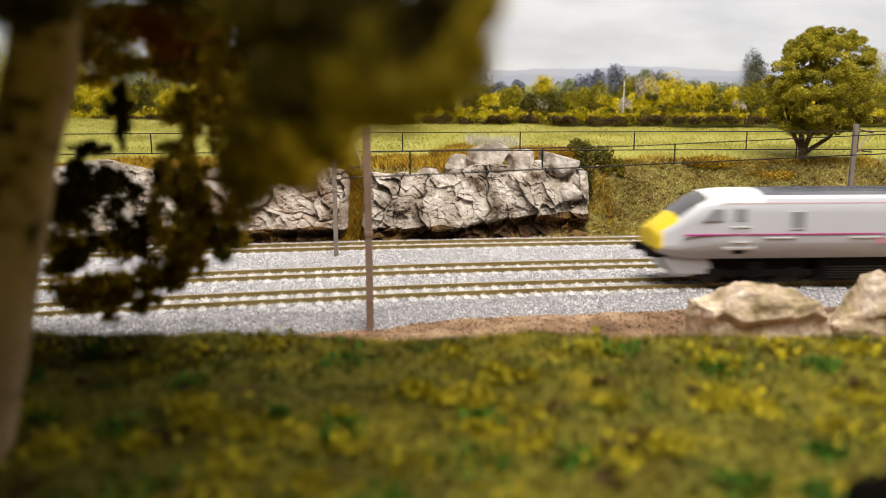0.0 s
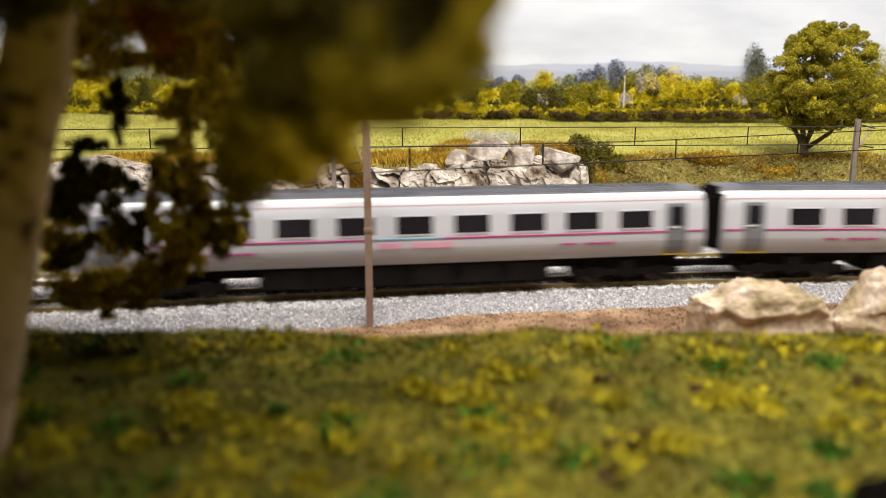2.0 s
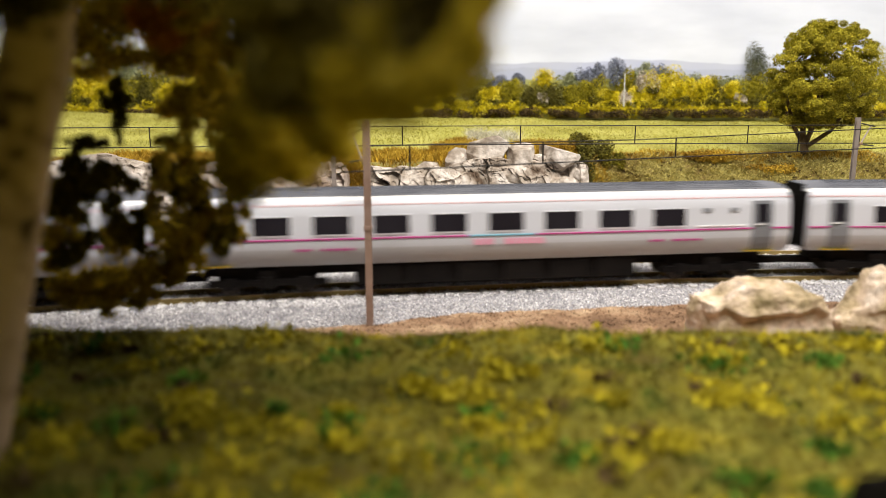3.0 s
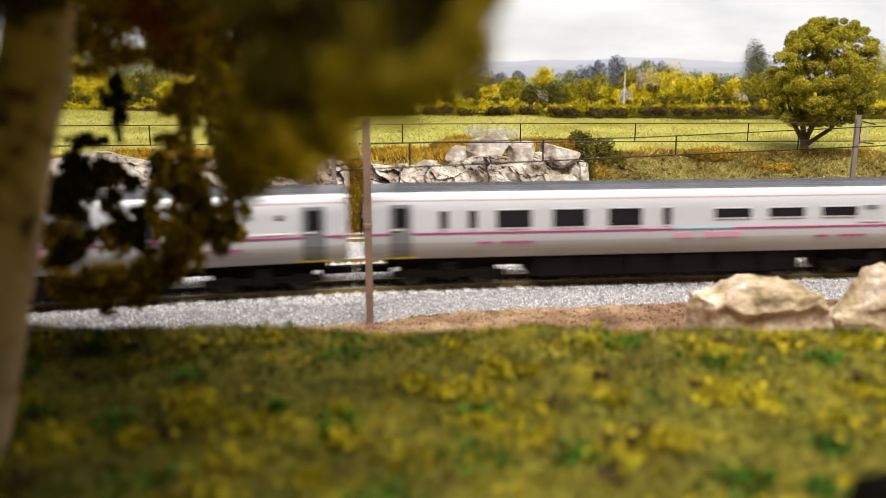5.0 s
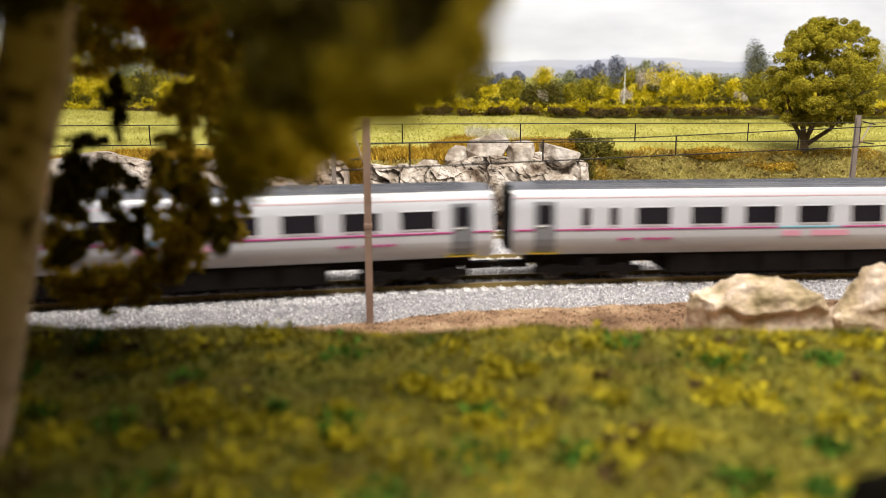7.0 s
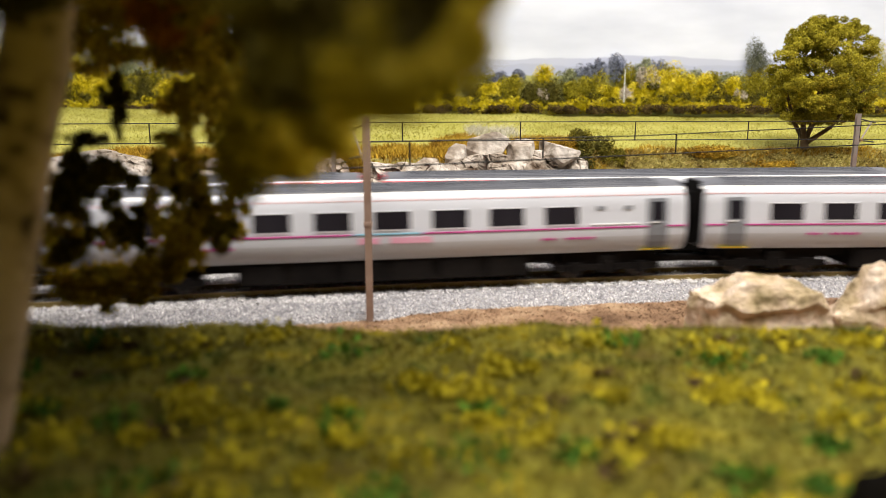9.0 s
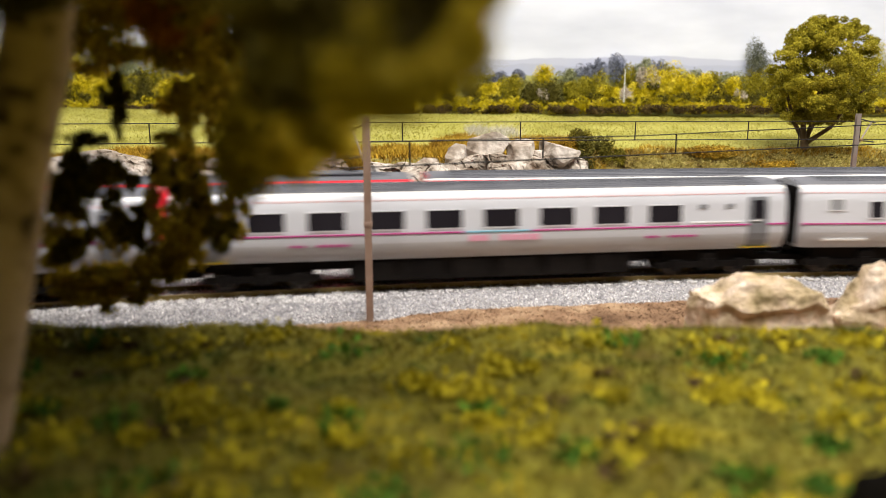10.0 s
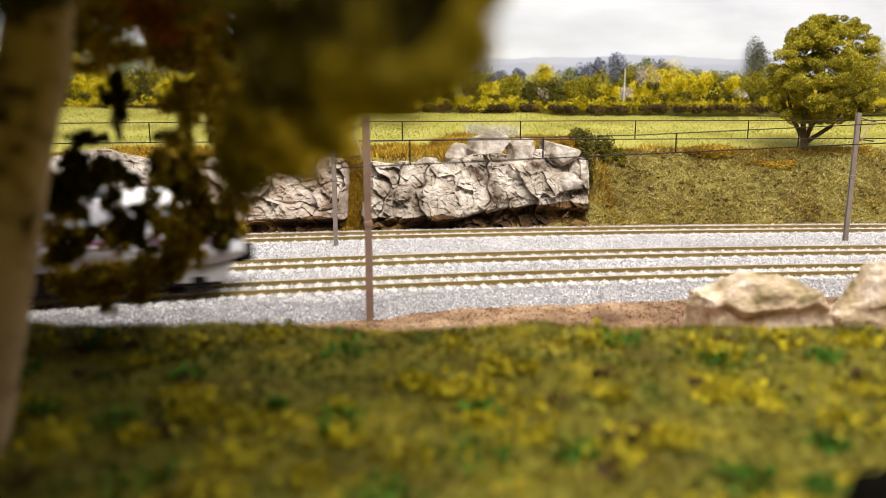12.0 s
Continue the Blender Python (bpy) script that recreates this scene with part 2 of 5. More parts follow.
def raw(name, verts, faces, material, smooth=False):
    """A mesh straight from arrays: verts (n, 3), faces (m, 3 or 4)."""
    verts, faces = np.asarray(verts, dtype=np.float32), np.asarray(faces, dtype=np.int32)
    me = bpy.data.meshes.new(name)
    k = faces.shape[1]
    me.vertices.add(len(verts))
    me.vertices.foreach_set("co", verts.ravel())
    me.loops.add(faces.size)
    me.loops.foreach_set("vertex_index", faces.ravel())
    me.polygons.add(len(faces))
    me.polygons.foreach_set("loop_start", np.arange(0, faces.size, k, dtype=np.int32))
    me.polygons.foreach_set("use_smooth", np.full(len(faces), smooth))
    me.update(calc_edges=True)
    me.validate()
    me.materials.append(material)
    return new(name, me)


def box(bm, x0, x1, y0, y1, z0, z1, bevel=0.0):
    g = bmesh.ops.create_cube(bm, size=1)
    bmesh.ops.transform(bm, matrix=Matrix.LocRotScale(((x0 + x1) / 2, (y0 + y1) / 2, (z0 + z1) / 2), None, (x1 - x0, y1 - y0, z1 - z0)), verts=g["verts"])
    if bevel:
        es = list({e for v in g["verts"] for e in v.link_edges})
        bmesh.ops.bevel(bm, geom=es, offset=bevel, segments=2, affect="EDGES", profile=0.5)
    return bm


def tube(bm, pts, radii, sides=8):
    """A round bar through the points, with a radius at each."""
    rings = []
    for i, p in enumerate(pts):
        p = Vector(p)
        d = Vector(pts[min(i + 1, len(pts) - 1)]) - Vector(pts[max(i - 1, 0)])
        q = d.to_track_quat("Z", "Y")
        rings.append([bm.verts.new(p + q @ Vector((radii[i] * math.cos(6.2832 * k / sides), radii[i] * math.sin(6.2832 * k / sides), 0))) for k in range(sides)])
    for a, b in zip(rings, rings[1:]):
        for k in range(sides):
            bm.faces.new((a[k], a[(k + 1) % sides], b[(k + 1) % sides], b[k]))
    bm.faces.new(rings[0][::-1])
    bm.faces.new(rings[-1])
    return bm


def nz(x, y, z=0.0):
    return noise.noise(Vector((x, y, z)))


def grid(nx, ny, f):
    """Verts and quads of a sheet: f(u, v) gives the place, u and v from 0 to 1."""
    v = [f(i / nx, j / ny) for j in range(ny + 1) for i in range(nx + 1)]
    q = [(j * (nx + 1) + i, j * (nx + 1) + i + 1, (j + 1) * (nx + 1) + i + 1, (j + 1) * (nx + 1) + i) for j in range(ny) for i in range(nx)]
    return v, q


def leaves(rng, centres, radii, count, size, hollow=0.45, rough=0.10, outward=0.2):
    """Small leaf quads spread through ellipsoids, turned more or less outward."""
    centres, radii = np.asarray(centres, float), np.asarray(radii, float)
    w = np.prod(radii, axis=1) ** (2 / 3)
    which = rng.choice(len(centres), size=count, p=w / w.sum())
    d = rng.normal(size=(count, 3))
    d /= np.linalg.norm(d, axis=1, keepdims=True)
    r = (hollow + (1 - hollow) * rng.random(count) ** 0.6) * (1 + rough * rng.normal(size=count))
    c = centres[which] + d * r[:, None] * radii[which]
    face = d + (1 - outward) * 1.6 * rng.normal(size=(count, 3))
    a = np.cross(face, rng.normal(size=(count, 3)))
    a /= np.linalg.norm(a, axis=1, keepdims=True)
    b = np.cross(face, a)
    b /= np.linalg.norm(b, axis=1, keepdims=True)
    s = size * (0.6 + 0.8 * rng.random(count))[:, None]
    v = np.stack([c - a * s, c - b * s * 0.6, c + a * s, c + b * s * 0.6], axis=1).reshape(-1, 3)
    return v, np.arange(count * 4).reshape(-1, 4)


def blades(rng, pts, height, width, lean=0.5):
    """Thin upright triangles on the given places."""
    n = len(pts)
    ang = rng.random(n) * 6.2832
    h = height * (0.5 + rng.random(n))
    side = np.stack([np.cos(ang), np.sin(ang), np.zeros(n)], 1) * (width * (0.6 + 0.8 * rng.random(n)))[:, None]
    tip = pts + np.stack([rng.normal(size=n) * lean * h, rng.normal(size=n) * lean * h, h], 1)
    v = np.stack([pts - side, pts + side, tip], 1).reshape(-1, 3)
    return v, np.arange(n * 3).reshape(-1, 3)


# ---- the lines ----
class Line:
    """The middle of a track: a gentle curve that runs on straight beyond the bend."""

    def __init__(self, a, b, c):
        self.k = (a, b, c)
        xs = np.linspace(-4.6, 4.6, 4601)
        self.xs, self.ys = xs, np.array([self.y(x) for x in xs])
        s = np.concatenate([[0], np.cumsum(np.hypot(np.diff(xs), np.diff(self.ys)))])
        self.s = s - np.interp(0, xs, s)

    def y(self, x):
        a, b, c = self.k
        m = min(max(x, -0.32), 0.45)
        return a + b * m + c * m * m + (b + 2 * c * m) * (x - m)

    def at(self, s):
        return Vector((float(np.interp(s, self.s, self.xs)), float(np.interp(s, self.s, self.ys)), 0))

    def side(self, s, off, z=0.0):
        d = (self.at(s + 0.002) - self.at(s - 0.002)).normalized()
        return self.at(s) + Vector((-d.y, d.x, 0)) * off + Vector((0, 0, z))

    def car(self, s, half=0.105):
        p, q = self.at(s - half), self.at(s + half)
        mid = (p + q) / 2
        return mid, math.degrees(math.atan2(q.y - p.y, q.x - p.x))


LINES = [Line(0.3610, 0.163, -0.24), Line(0.4120, 0.145, -0.20), Line(0.4895, 0.118, -0.16)]
BACK_Y = 0.865


def smooth01(t):
    t = min(max(t, 0.0), 1.0)
    return t * t * (3 - 2 * t)


def brow(x):
    return min(0.205 + 0.004 * nz(x * 30, 3), LINES[0].y(x) - 0.11)


def bank_foot(x):
    return LINES[2].y(x) + 0.034 + 0.012 * smooth01((x + 0.0) / 0.12)


def ground_z(x, y):
    """The height of the scenic ground at x, y."""
    b = brow(x)
    knoll = 0.0225 + 0.0022 * nz(x * 22, y * 22) + 0.0010 * nz(x * 80, y * 80, 4) - 0.004 * smooth01((x - 0.05) / 0.2) * smooth01((0.16 - y) / 0.1)
    if y < b + 0.05:
        return knoll + (-0.0085 - knoll) * smooth01((y - b) / 0.05) + 0.0006 * nz(x * 150, y * 150, 2)
    f = bank_foot(x)
    if y < f:
        return -0.0085 + 0.0008 * nz(x * 60, y * 60, 9) + 0.0005 * nz(x * 220, y * 220, 5) + 0.004 * smooth01((y - f + 0.02) / 0.02)
    run = 0.030 + 0.034 * smooth01((x - 0.085) / 0.05)
    k = (y - f) / run
    if k < 1:
        return -0.0045 + 0.0485 * (0.75 * k + 0.25 * smooth01(k)) + (0.0045 * nz(x * 35, y * 35, 1) + 0.0022 * nz(x * 95, y * 95, 6)) * smooth01(4 * k) * smooth01(3 * (1.2 - k))
    return 0.044 + (y - f - run) * (0.098 - 0.008 * smooth01((0.1 - x) / 0.05)) + 0.0015 * nz(x * 18, y * 18, 7)


def build_ground():
    xs = np.concatenate([np.linspace(-4.6, -0.55, 60)[:-1], np.linspace(-0.55, 0.6, 300), np.linspace(0.6, 4.6, 60)[1:]])
    ys = np.concatenate([np.linspace(-1.5, 0.04, 40)[:-1], np.linspace(0.04, BACK_Y, 260)])
    v = [(x, y, ground_z(x, y)) for y in ys for x in xs]
    n = len(xs)
    q = [(j * n + i, j * n + i + 1, (j + 1) * n + i + 1, (j + 1) * n + i) for j in range(len(ys) - 1) for i in range(n - 1)]
    ob = raw("ground", v, q, M_SOIL, True)
    ob.data.materials.append(M_TURF)
    ob.data.materials.append(M_FIELD)
    ob.data.materials.append(M_BANKSOIL)
    for p in ob.data.polygons:
        x, y = p.center.x, p.center.y
        if y < brow(x) + 0.022 + 0.006 * nz(x * 60, 8):
            p.material_index = 1
        elif y > bank_foot(x) + 0.075:
            p.material_index = 2
        elif y > bank_foot(x) - 0.004:
            p.material_index = 3
    tagged(ob, "scenic ground with turf knoll, bare brown soil, bank and meadow", "ground", kind="structure")


M_BANKSOIL = mat("bank_earth", [(0.14, 0.08, 0.03), (0.22, 0.18, 0.05), (0.30, 0.27, 0.08)], 0.95, 0, 40, 6, 0.7, 900, (500, 0.3))
build_ground()


def build_room():
    for name, b, m, lab in (
            ("wall_north", (-5.0, 5.0, 1.0, 1.1, -0.95, 2.4), M_PLASTER, "plain cream plaster wall behind the backscene"),
            ("wall_south", (-5.0, 5.0, -3.1, -3.0, -0.95, 2.4), M_PLASTER, "plain cream plaster wall"),
            ("wall_east", (5.0, 5.1, -3.1, 1.1, -0.95, 2.4), M_PLASTER, "plain cream plaster wall"),
            ("wall_west", (-5.1, -5.0, -3.1, 1.1, -0.95, 2.4), M_PLASTER, "plain cream plaster wall"),
            ("ceiling", (-5.1, 5.1, -3.1, 1.1, 2.4, 2.5), M_PLASTER, "plain cream ceiling"),
            ("floor", (-5.1, 5.1, -3.1, 1.1, -1.05, -0.95), M_CARPET, "dull brown floor")):
        tagged(finish(name, box(bmesh.new(), *b), m), lab, name.split("_")[0], kind="structure")
    bm = box(bmesh.new(), -4.6, 4.6, -1.5, 0.9, -0.95, -0.06)
    tagged(finish("layout_board", bm, M_BOARD), "plywood baseboard that carries the layout", "baseboard", kind="structure")
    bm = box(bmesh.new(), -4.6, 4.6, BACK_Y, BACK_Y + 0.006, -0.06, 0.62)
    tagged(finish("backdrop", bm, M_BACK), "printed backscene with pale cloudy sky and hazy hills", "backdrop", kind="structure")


build_room()

rng = np.random.default_rng(7)


# ---- track ----
def sweep(line, section, s0, s1, step, name, material, parent=None):
    """A section (offset, height) drawn along a line."""
    ss = np.arange(s0, s1 + step / 2, step)
    n = len(section)
    v = [line.side(s, o, z) for s in ss for o, z in section]
    q = [(i * n + k, i * n + (k + 1) % n, (i + 1) * n + (k + 1) % n, (i + 1) * n + k) for i in range(len(ss) - 1) for k in range(n)]
    ob = raw(name, v, q, material)
    if parent:
        ob.parent = parent
    return ob


def shoulder(x):
    """How far the ballast reaches out from the middle of the near track."""
    return 0.0400 - 0.0115 * smooth01((x + 0.035) / 0.045) + 0.0022 * nz(x * 35, 5.5) + 0.0012 * nz(x * 120, 2.5)


def build_bed():
    """The trackbed, with shoulders at its near and far edges."""
    xs = np.concatenate([np.linspace(-4.5, -0.45, 80)[:-1], np.linspace(-0.45, 0.55, 160), np.linspace(0.55, 4.5, 60)[1:]])
    prof = [(0, -0.0125, -0.0095), (0, 0.0, -0.0030), (0, 0, -0.0025), (1, 0, -0.0025), (2, 0, -0.0025), (2, 0.020, -0.0030), (2, 0.034, -0.0085)]
    v = []
    for x in xs:
        for i, (k, o, z) in enumerate(prof):
            v.append((x, LINES[k].y(x) + o + (0.0125 - shoulder(x) if i < 2 else 0.002 * nz(x * 40, k) if o > 0.03 else 0), z))
    n = len(prof)
    q = [(i * n + k, (i + 1) * n + k, (i + 1) * n + k + 1, i * n + k + 1) for i in range(len(xs) - 1) for k in range(n - 1)]
    bed = raw("trackbed", v, q, M_BED)
    tagged(bed, "pale grey ballasted trackbed under three tracks", "trackbed", kind="structure")
    # loose stones
    count = 240000
    x = rng.uniform(-0.27, 0.40, count)
    y1 = np.interp(x, LINES[0].xs, LINES[0].ys)
    y3 = np.interp(x, LINES[2].xs, LINES[2].ys)
    u = rng.random(count)
    reach = np.array([shoulder(a) for a in x])
    edge = reach + 0.0022 * rng.normal(size=count)
    y = (y1 - edge) + u * (y3 + 0.026 - y1 + edge)
    o = y1 - y
    z = np.where(o > reach - 0.0125, -0.0030 - (o - reach + 0.0125) / 0.0125 * 0.0062, -0.0024) + rng.normal(size=count) * 0.00022
    size = rng.uniform(0.00034, 0.00072, count)
    d = rng.normal(size=(count, 4, 3))
    d /= np.linalg.norm(d, axis=2, keepdims=True)
    p = np.stack([x, y, z], 1)[:, None, :] + d * size[:, None, None]
    f = np.array([(0, 1, 2), (0, 2, 3), (0, 3, 1), (1, 3, 2)])
    ob = raw("ballast", p.reshape(-1, 3), (f[None] + 4 * np.arange(count)[:, None, None]).reshape(-1, 3), M_BALLAST)
    tagged(ob, "loose pale grey ballast chippings round the sleepers", "ballast", kind="stuff")


build_bed()


def build_track(line, label):
    root = new("railway_track")
    tagged(root, label, "track", "railway tracks")
    for off in (-0.00825, 0.00825):
        sec = [(off - 0.0009, -0.0033), (off + 0.0009, -0.0033), (off + 0.0004, -0.0024), (off + 0.0004, -0.0010), (off + 0.0005, -0.0007),
               (off + 0.0005, -0.0001), (off - 0.0005, -0.0001), (off - 0.0005, -0.0007), (off - 0.0004, -0.0010), (off - 0.0004, -0.0024)]
        rail = sweep(line, sec, -4.4, 4.4, 0.02, "rail", M_RAIL, root)
        head = [(off - 0.0004, -0.0002), (off + 0.0004, -0.0002), (off + 0.00035, 0.0), (off - 0.00035, 0.0)]
        sweep(line, head, -4.4, 4.4, 0.02, "railhead", M_RAILTOP, rail)
    bm = bmesh.new()
    box(bm, -0.0017, 0.0017, -0.0155, 0.0155, -0.0045, -0.0021, 0.0003)
    me = finish("sleeper", bm, M_SLEEPER)
    mesh = me.data
    bpy.data.objects.remove(me)
    cb = bmesh.new()
    for off in (-0.00825, 0.00825):
        for sgn in (-1, 1):
            box(cb, -0.0005, 0.0005, off + sgn * 0.0010 - 0.0005, off + sgn * 0.0010 + 0.0005, -0.0024, -0.0014)
    tmp = finish("rail_fixing", cb, M_CHAIR)
    fix = tmp.data
    bpy.data.objects.remove(tmp)
    s = -0.36
    while s < 0.60:
        p = line.at(s)
        a = math.degrees(math.atan2((line.at(s + 0.003) - line.at(s - 0.003)).y, (line.at(s + 0.003) - line.at(s - 0.003)).x))
        sl = share("sleeper", mesh, root, pose(p.x, p.y, 0, 0, 0, a))
        share("rail_fixing", fix, sl)
        s += 0.0088
    bm = bmesh.new()
    rest = list(np.arange(-4.4, -0.37, 0.0176)) + list(np.arange(0.605, 4.4, 0.0176))
    v, q = [], []
    for s in rest:
        k = len(v)
        for z in (-0.0052, -0.0034):
            for ds, o in ((-0.0017, -0.0155), (0.0017, -0.0155), (0.0017, 0.0155), (-0.0017, 0.0155)):
                v.append(line.side(s + ds, o, z))
        q += [(k + 4, k + 5, k + 6, k + 7), (k, k + 1, k + 5, k + 4), (k + 2, k + 3, k + 7, k + 6), (k + 1, k + 2, k + 6, k + 5), (k + 3, k, k + 4, k + 7)]
    ob = raw("far_sleepers", v, q, M_SLEEPER)
    ob.parent = root
    tagged(ob, kind="stuff")
    bm.free()


for ln, lab in zip(LINES, ("near railway track with brown rails on pale sleepers in white ballast", "middle railway track with brown rails on pale sleepers", "far railway track below the rock face")):
    build_track(ln, lab)


# ---- rock face ----
def rock_relief(x, z, seed):
    """How far the broken stone stands out: tilted blocks at three sizes, with cracks between the largest."""
    warp = Vector((nz(x * 90, z * 90, seed), nz(x * 90, z * 90, seed + 5), 0)) * 0.16
    total = 0.0
    for k, (fx, fz, amp, lean, gap, cut) in enumerate(((24, 32, 0.0042, 0.0036, 0.026, 0.0022), (60, 80, 0.0011, 0.0022, 0.0, 0.0), (190, 240, 0.0005, 0.0009, 0.0, 0.0))):
        p = Vector((x * fx + z * fx * 0.35 + seed * (k + 1), z * fz - x * fz * 0.12, seed * 0.37 + k)) + warp * (1 + 0.6 * k)
        d, pts = noise.voronoi(p)
        c = pts[0]
        a, b, e = noise.cell(c * 37.1), noise.cell(c * 53.7 + Vector((9, 2, 5))), noise.cell(c * 71.3 + Vector((4, 8, 1)))
        total += amp * a + lean * ((b - 0.5) * 2.2 * (p.x - c.x) + (-1.3 * e + 0.1) * (p.y - c.y))
        if cut:
            total -= cut * max(0.0, 1 - (d[1] - d[0]) / gap)
    return total + 0.0008 * nz(x * 300, z * 420, seed) + 0.0004 * nz(x * 800, z * 900, seed)


def rock_face(x0, x1, top, seed, label, nx=420, nzz=150, stone=None):
    """A cliff with a crest, undercut along its foot."""
    def f(u, v):
        x = x0 + (x1 - x0) * u
        fall = min(1.0, min(u, 1 - u) / 0.05)
        fall = math.sqrt(max(0.0, 1 - (1 - fall) ** 2))
        h = (top(x) + 0.006) * (0.55 + 0.45 * fall)
        w = v / 0.86
        if w <= 1:
            z = -0.006 + h * w
            lean = 0.024 * w
            under = 0.009 * smooth01((0.25 + 0.08 * nz(x * 25, seed) + 0.05 * smooth01((x - 0.0) / 0.05) - w) / 0.08)
            y = bank_foot(x) - 0.014 + lean + under - rock_relief(x, z, seed) + 0.03 * (1 - fall)
        else:
            k = (w - 1) / 0.163
            z = -0.006 + h - 0.016 * k * k + 0.0015 * nz(x * 120, v * 30)
            y = bank_foot(x) + 0.013 + k * 0.022 + 0.03 * (1 - fall) - rock_relief(x, z, seed) * (1 - k)
        return (x, y, z)
    v, q = grid(nx, nzz, f)
    v, q = np.array(v), np.array(q)
    mid = v[q].mean(axis=1)
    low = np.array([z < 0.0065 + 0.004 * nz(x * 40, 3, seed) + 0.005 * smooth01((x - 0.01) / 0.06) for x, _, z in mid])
    root = new("limestone_outcrop")
    root.location = (x0, bank_foot(x0), -0.0045)
    tagged(root, label, "rock outcrop", "limestone outcrops")
    for name, keep, m, lab in (("face", ~low, stone or M_ROCK, "pale cracked stone"), ("foot", low, M_ROCKLOW, "brown undercut foot, overhang shade put into its colour")):
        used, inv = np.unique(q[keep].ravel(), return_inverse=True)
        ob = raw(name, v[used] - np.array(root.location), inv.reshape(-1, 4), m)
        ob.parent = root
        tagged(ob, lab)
    return root


main_outcrop = rock_face(-0.058, 0.111, lambda x: 0.042 + 0.004 * nz(x * 50, 11) + 0.006 * smooth01((x - 0.005) / 0.02) - 0.004 * smooth01((x - 0.07) / 0.02), 2.3,
          "craggy grey limestone rock face with brown undercut foot, overhang shade put into its colour")
rock_face(-0.172, -0.066, lambda x: 0.046 + 0.006 * nz(x * 30, 21), 7.9, "craggy brownish limestone rock face beside the far track", 260, stone=M_ROCK2)
rock_face(-0.40, -0.166, lambda x: 0.050 + 0.006 * nz(x * 24, 31), 4.4, "pale limestone rock face behind the trees", 260)


def rock(name, at, size, seed, material, label, category="rock", rough=0.14, rz=0, cut=3, near=0.5, far=0.82):
    """A stone with flat broken sides."""
    bm = bmesh.new()
    bmesh.ops.create_icosphere(bm, subdivisions=5, radius=1)
    r = random.Random(seed)
    planes = [(Vector((r.gauss(0, 1), r.gauss(0, 1), r.gauss(0, 0.8))).normalized(), r.uniform(near, far)) for _ in range(7 * cut)]
    for v in bm.verts:
        p = v.co.copy()
        for nrm, d in planes:
            e = p.dot(nrm) - d
            if e > 0:
                p -= nrm * e * 0.97
        p *= 1 + rough * nz(p.x * 2.2 + seed, p.y * 2.2, p.z * 2.2) + rough * 0.35 * nz(p.x * 7, p.y * 7 + seed, p.z * 7) + rough * 0.15 * nz(p.x * 20, p.y * 20 + seed, p.z * 20)
        v.co = Vector((p.x * size[0], p.y * size[1], p.z * size[2]))
    ob = finish(name, bm, material)
    ob.matrix_world = pose(*at, 0, 0, rz)
    return tagged(ob, label, category)


for at, size, seed, rz in (((0.032, 0.556, 0.050), (0.022, 0.014, 0.015), 3, 8), ((0.058, 0.553, 0.047), (0.017, 0.014, 0.018), 5, 30), ((0.084, 0.556, 0.046), (0.021, 0.014, 0.014), 8, -12),
                           ((0.010, 0.556, 0.046), (0.016, 0.012, 0.010), 11, 40), ((0.048, 0.549, 0.033), (0.020, 0.014, 0.015), 17, 10), ((0.080, 0.549, 0.024), (0.022, 0.014, 0.015), 19, 50),
                           ((0.022, 0.546, 0.024), (0.024, 0.014, 0.018), 23, -20), ((-0.012, 0.546, 0.034), (0.022, 0.012, 0.013), 29, 15), ((-0.040, 0.540, 0.022), (0.016, 0.012, 0.014), 41, 0),
                           ((0.098, 0.556, 0.034), (0.012, 0.012, 0.010), 43, 0), ((-0.046, 0.5335, 0.008), (0.012, 0.010, 0.010), 51, 0),
                           ((-0.030, 0.538, 0.030), (0.020, 0.010, 0.012), 53, -8), ((0.002, 0.5395, 0.020), (0.018, 0.009, 0.011), 57, 12), ((0.034, 0.541, 0.020), (0.014, 0.009, 0.013), 59, -15), ((0.062, 0.545, 0.028), (0.013, 0.009, 0.012), 61, 20),
                           ((0.088, 0.548, 0.026), (0.015, 0.009, 0.010), 63, 0), ((0.012, 0.546, 0.038), (0.013, 0.009, 0.009), 67, 10), ((-0.018, 0.536, 0.012), (0.012, 0.008, 0.008), 71, 5)):
    ob = rock("block", at, size, seed, M_ROCK, "", "", 0.07, rz=rz, cut=2, near=0.46, far=0.70)
    ob.parent = main_outcrop
    ob.location = Vector(at) - Vector(main_outcrop.location)

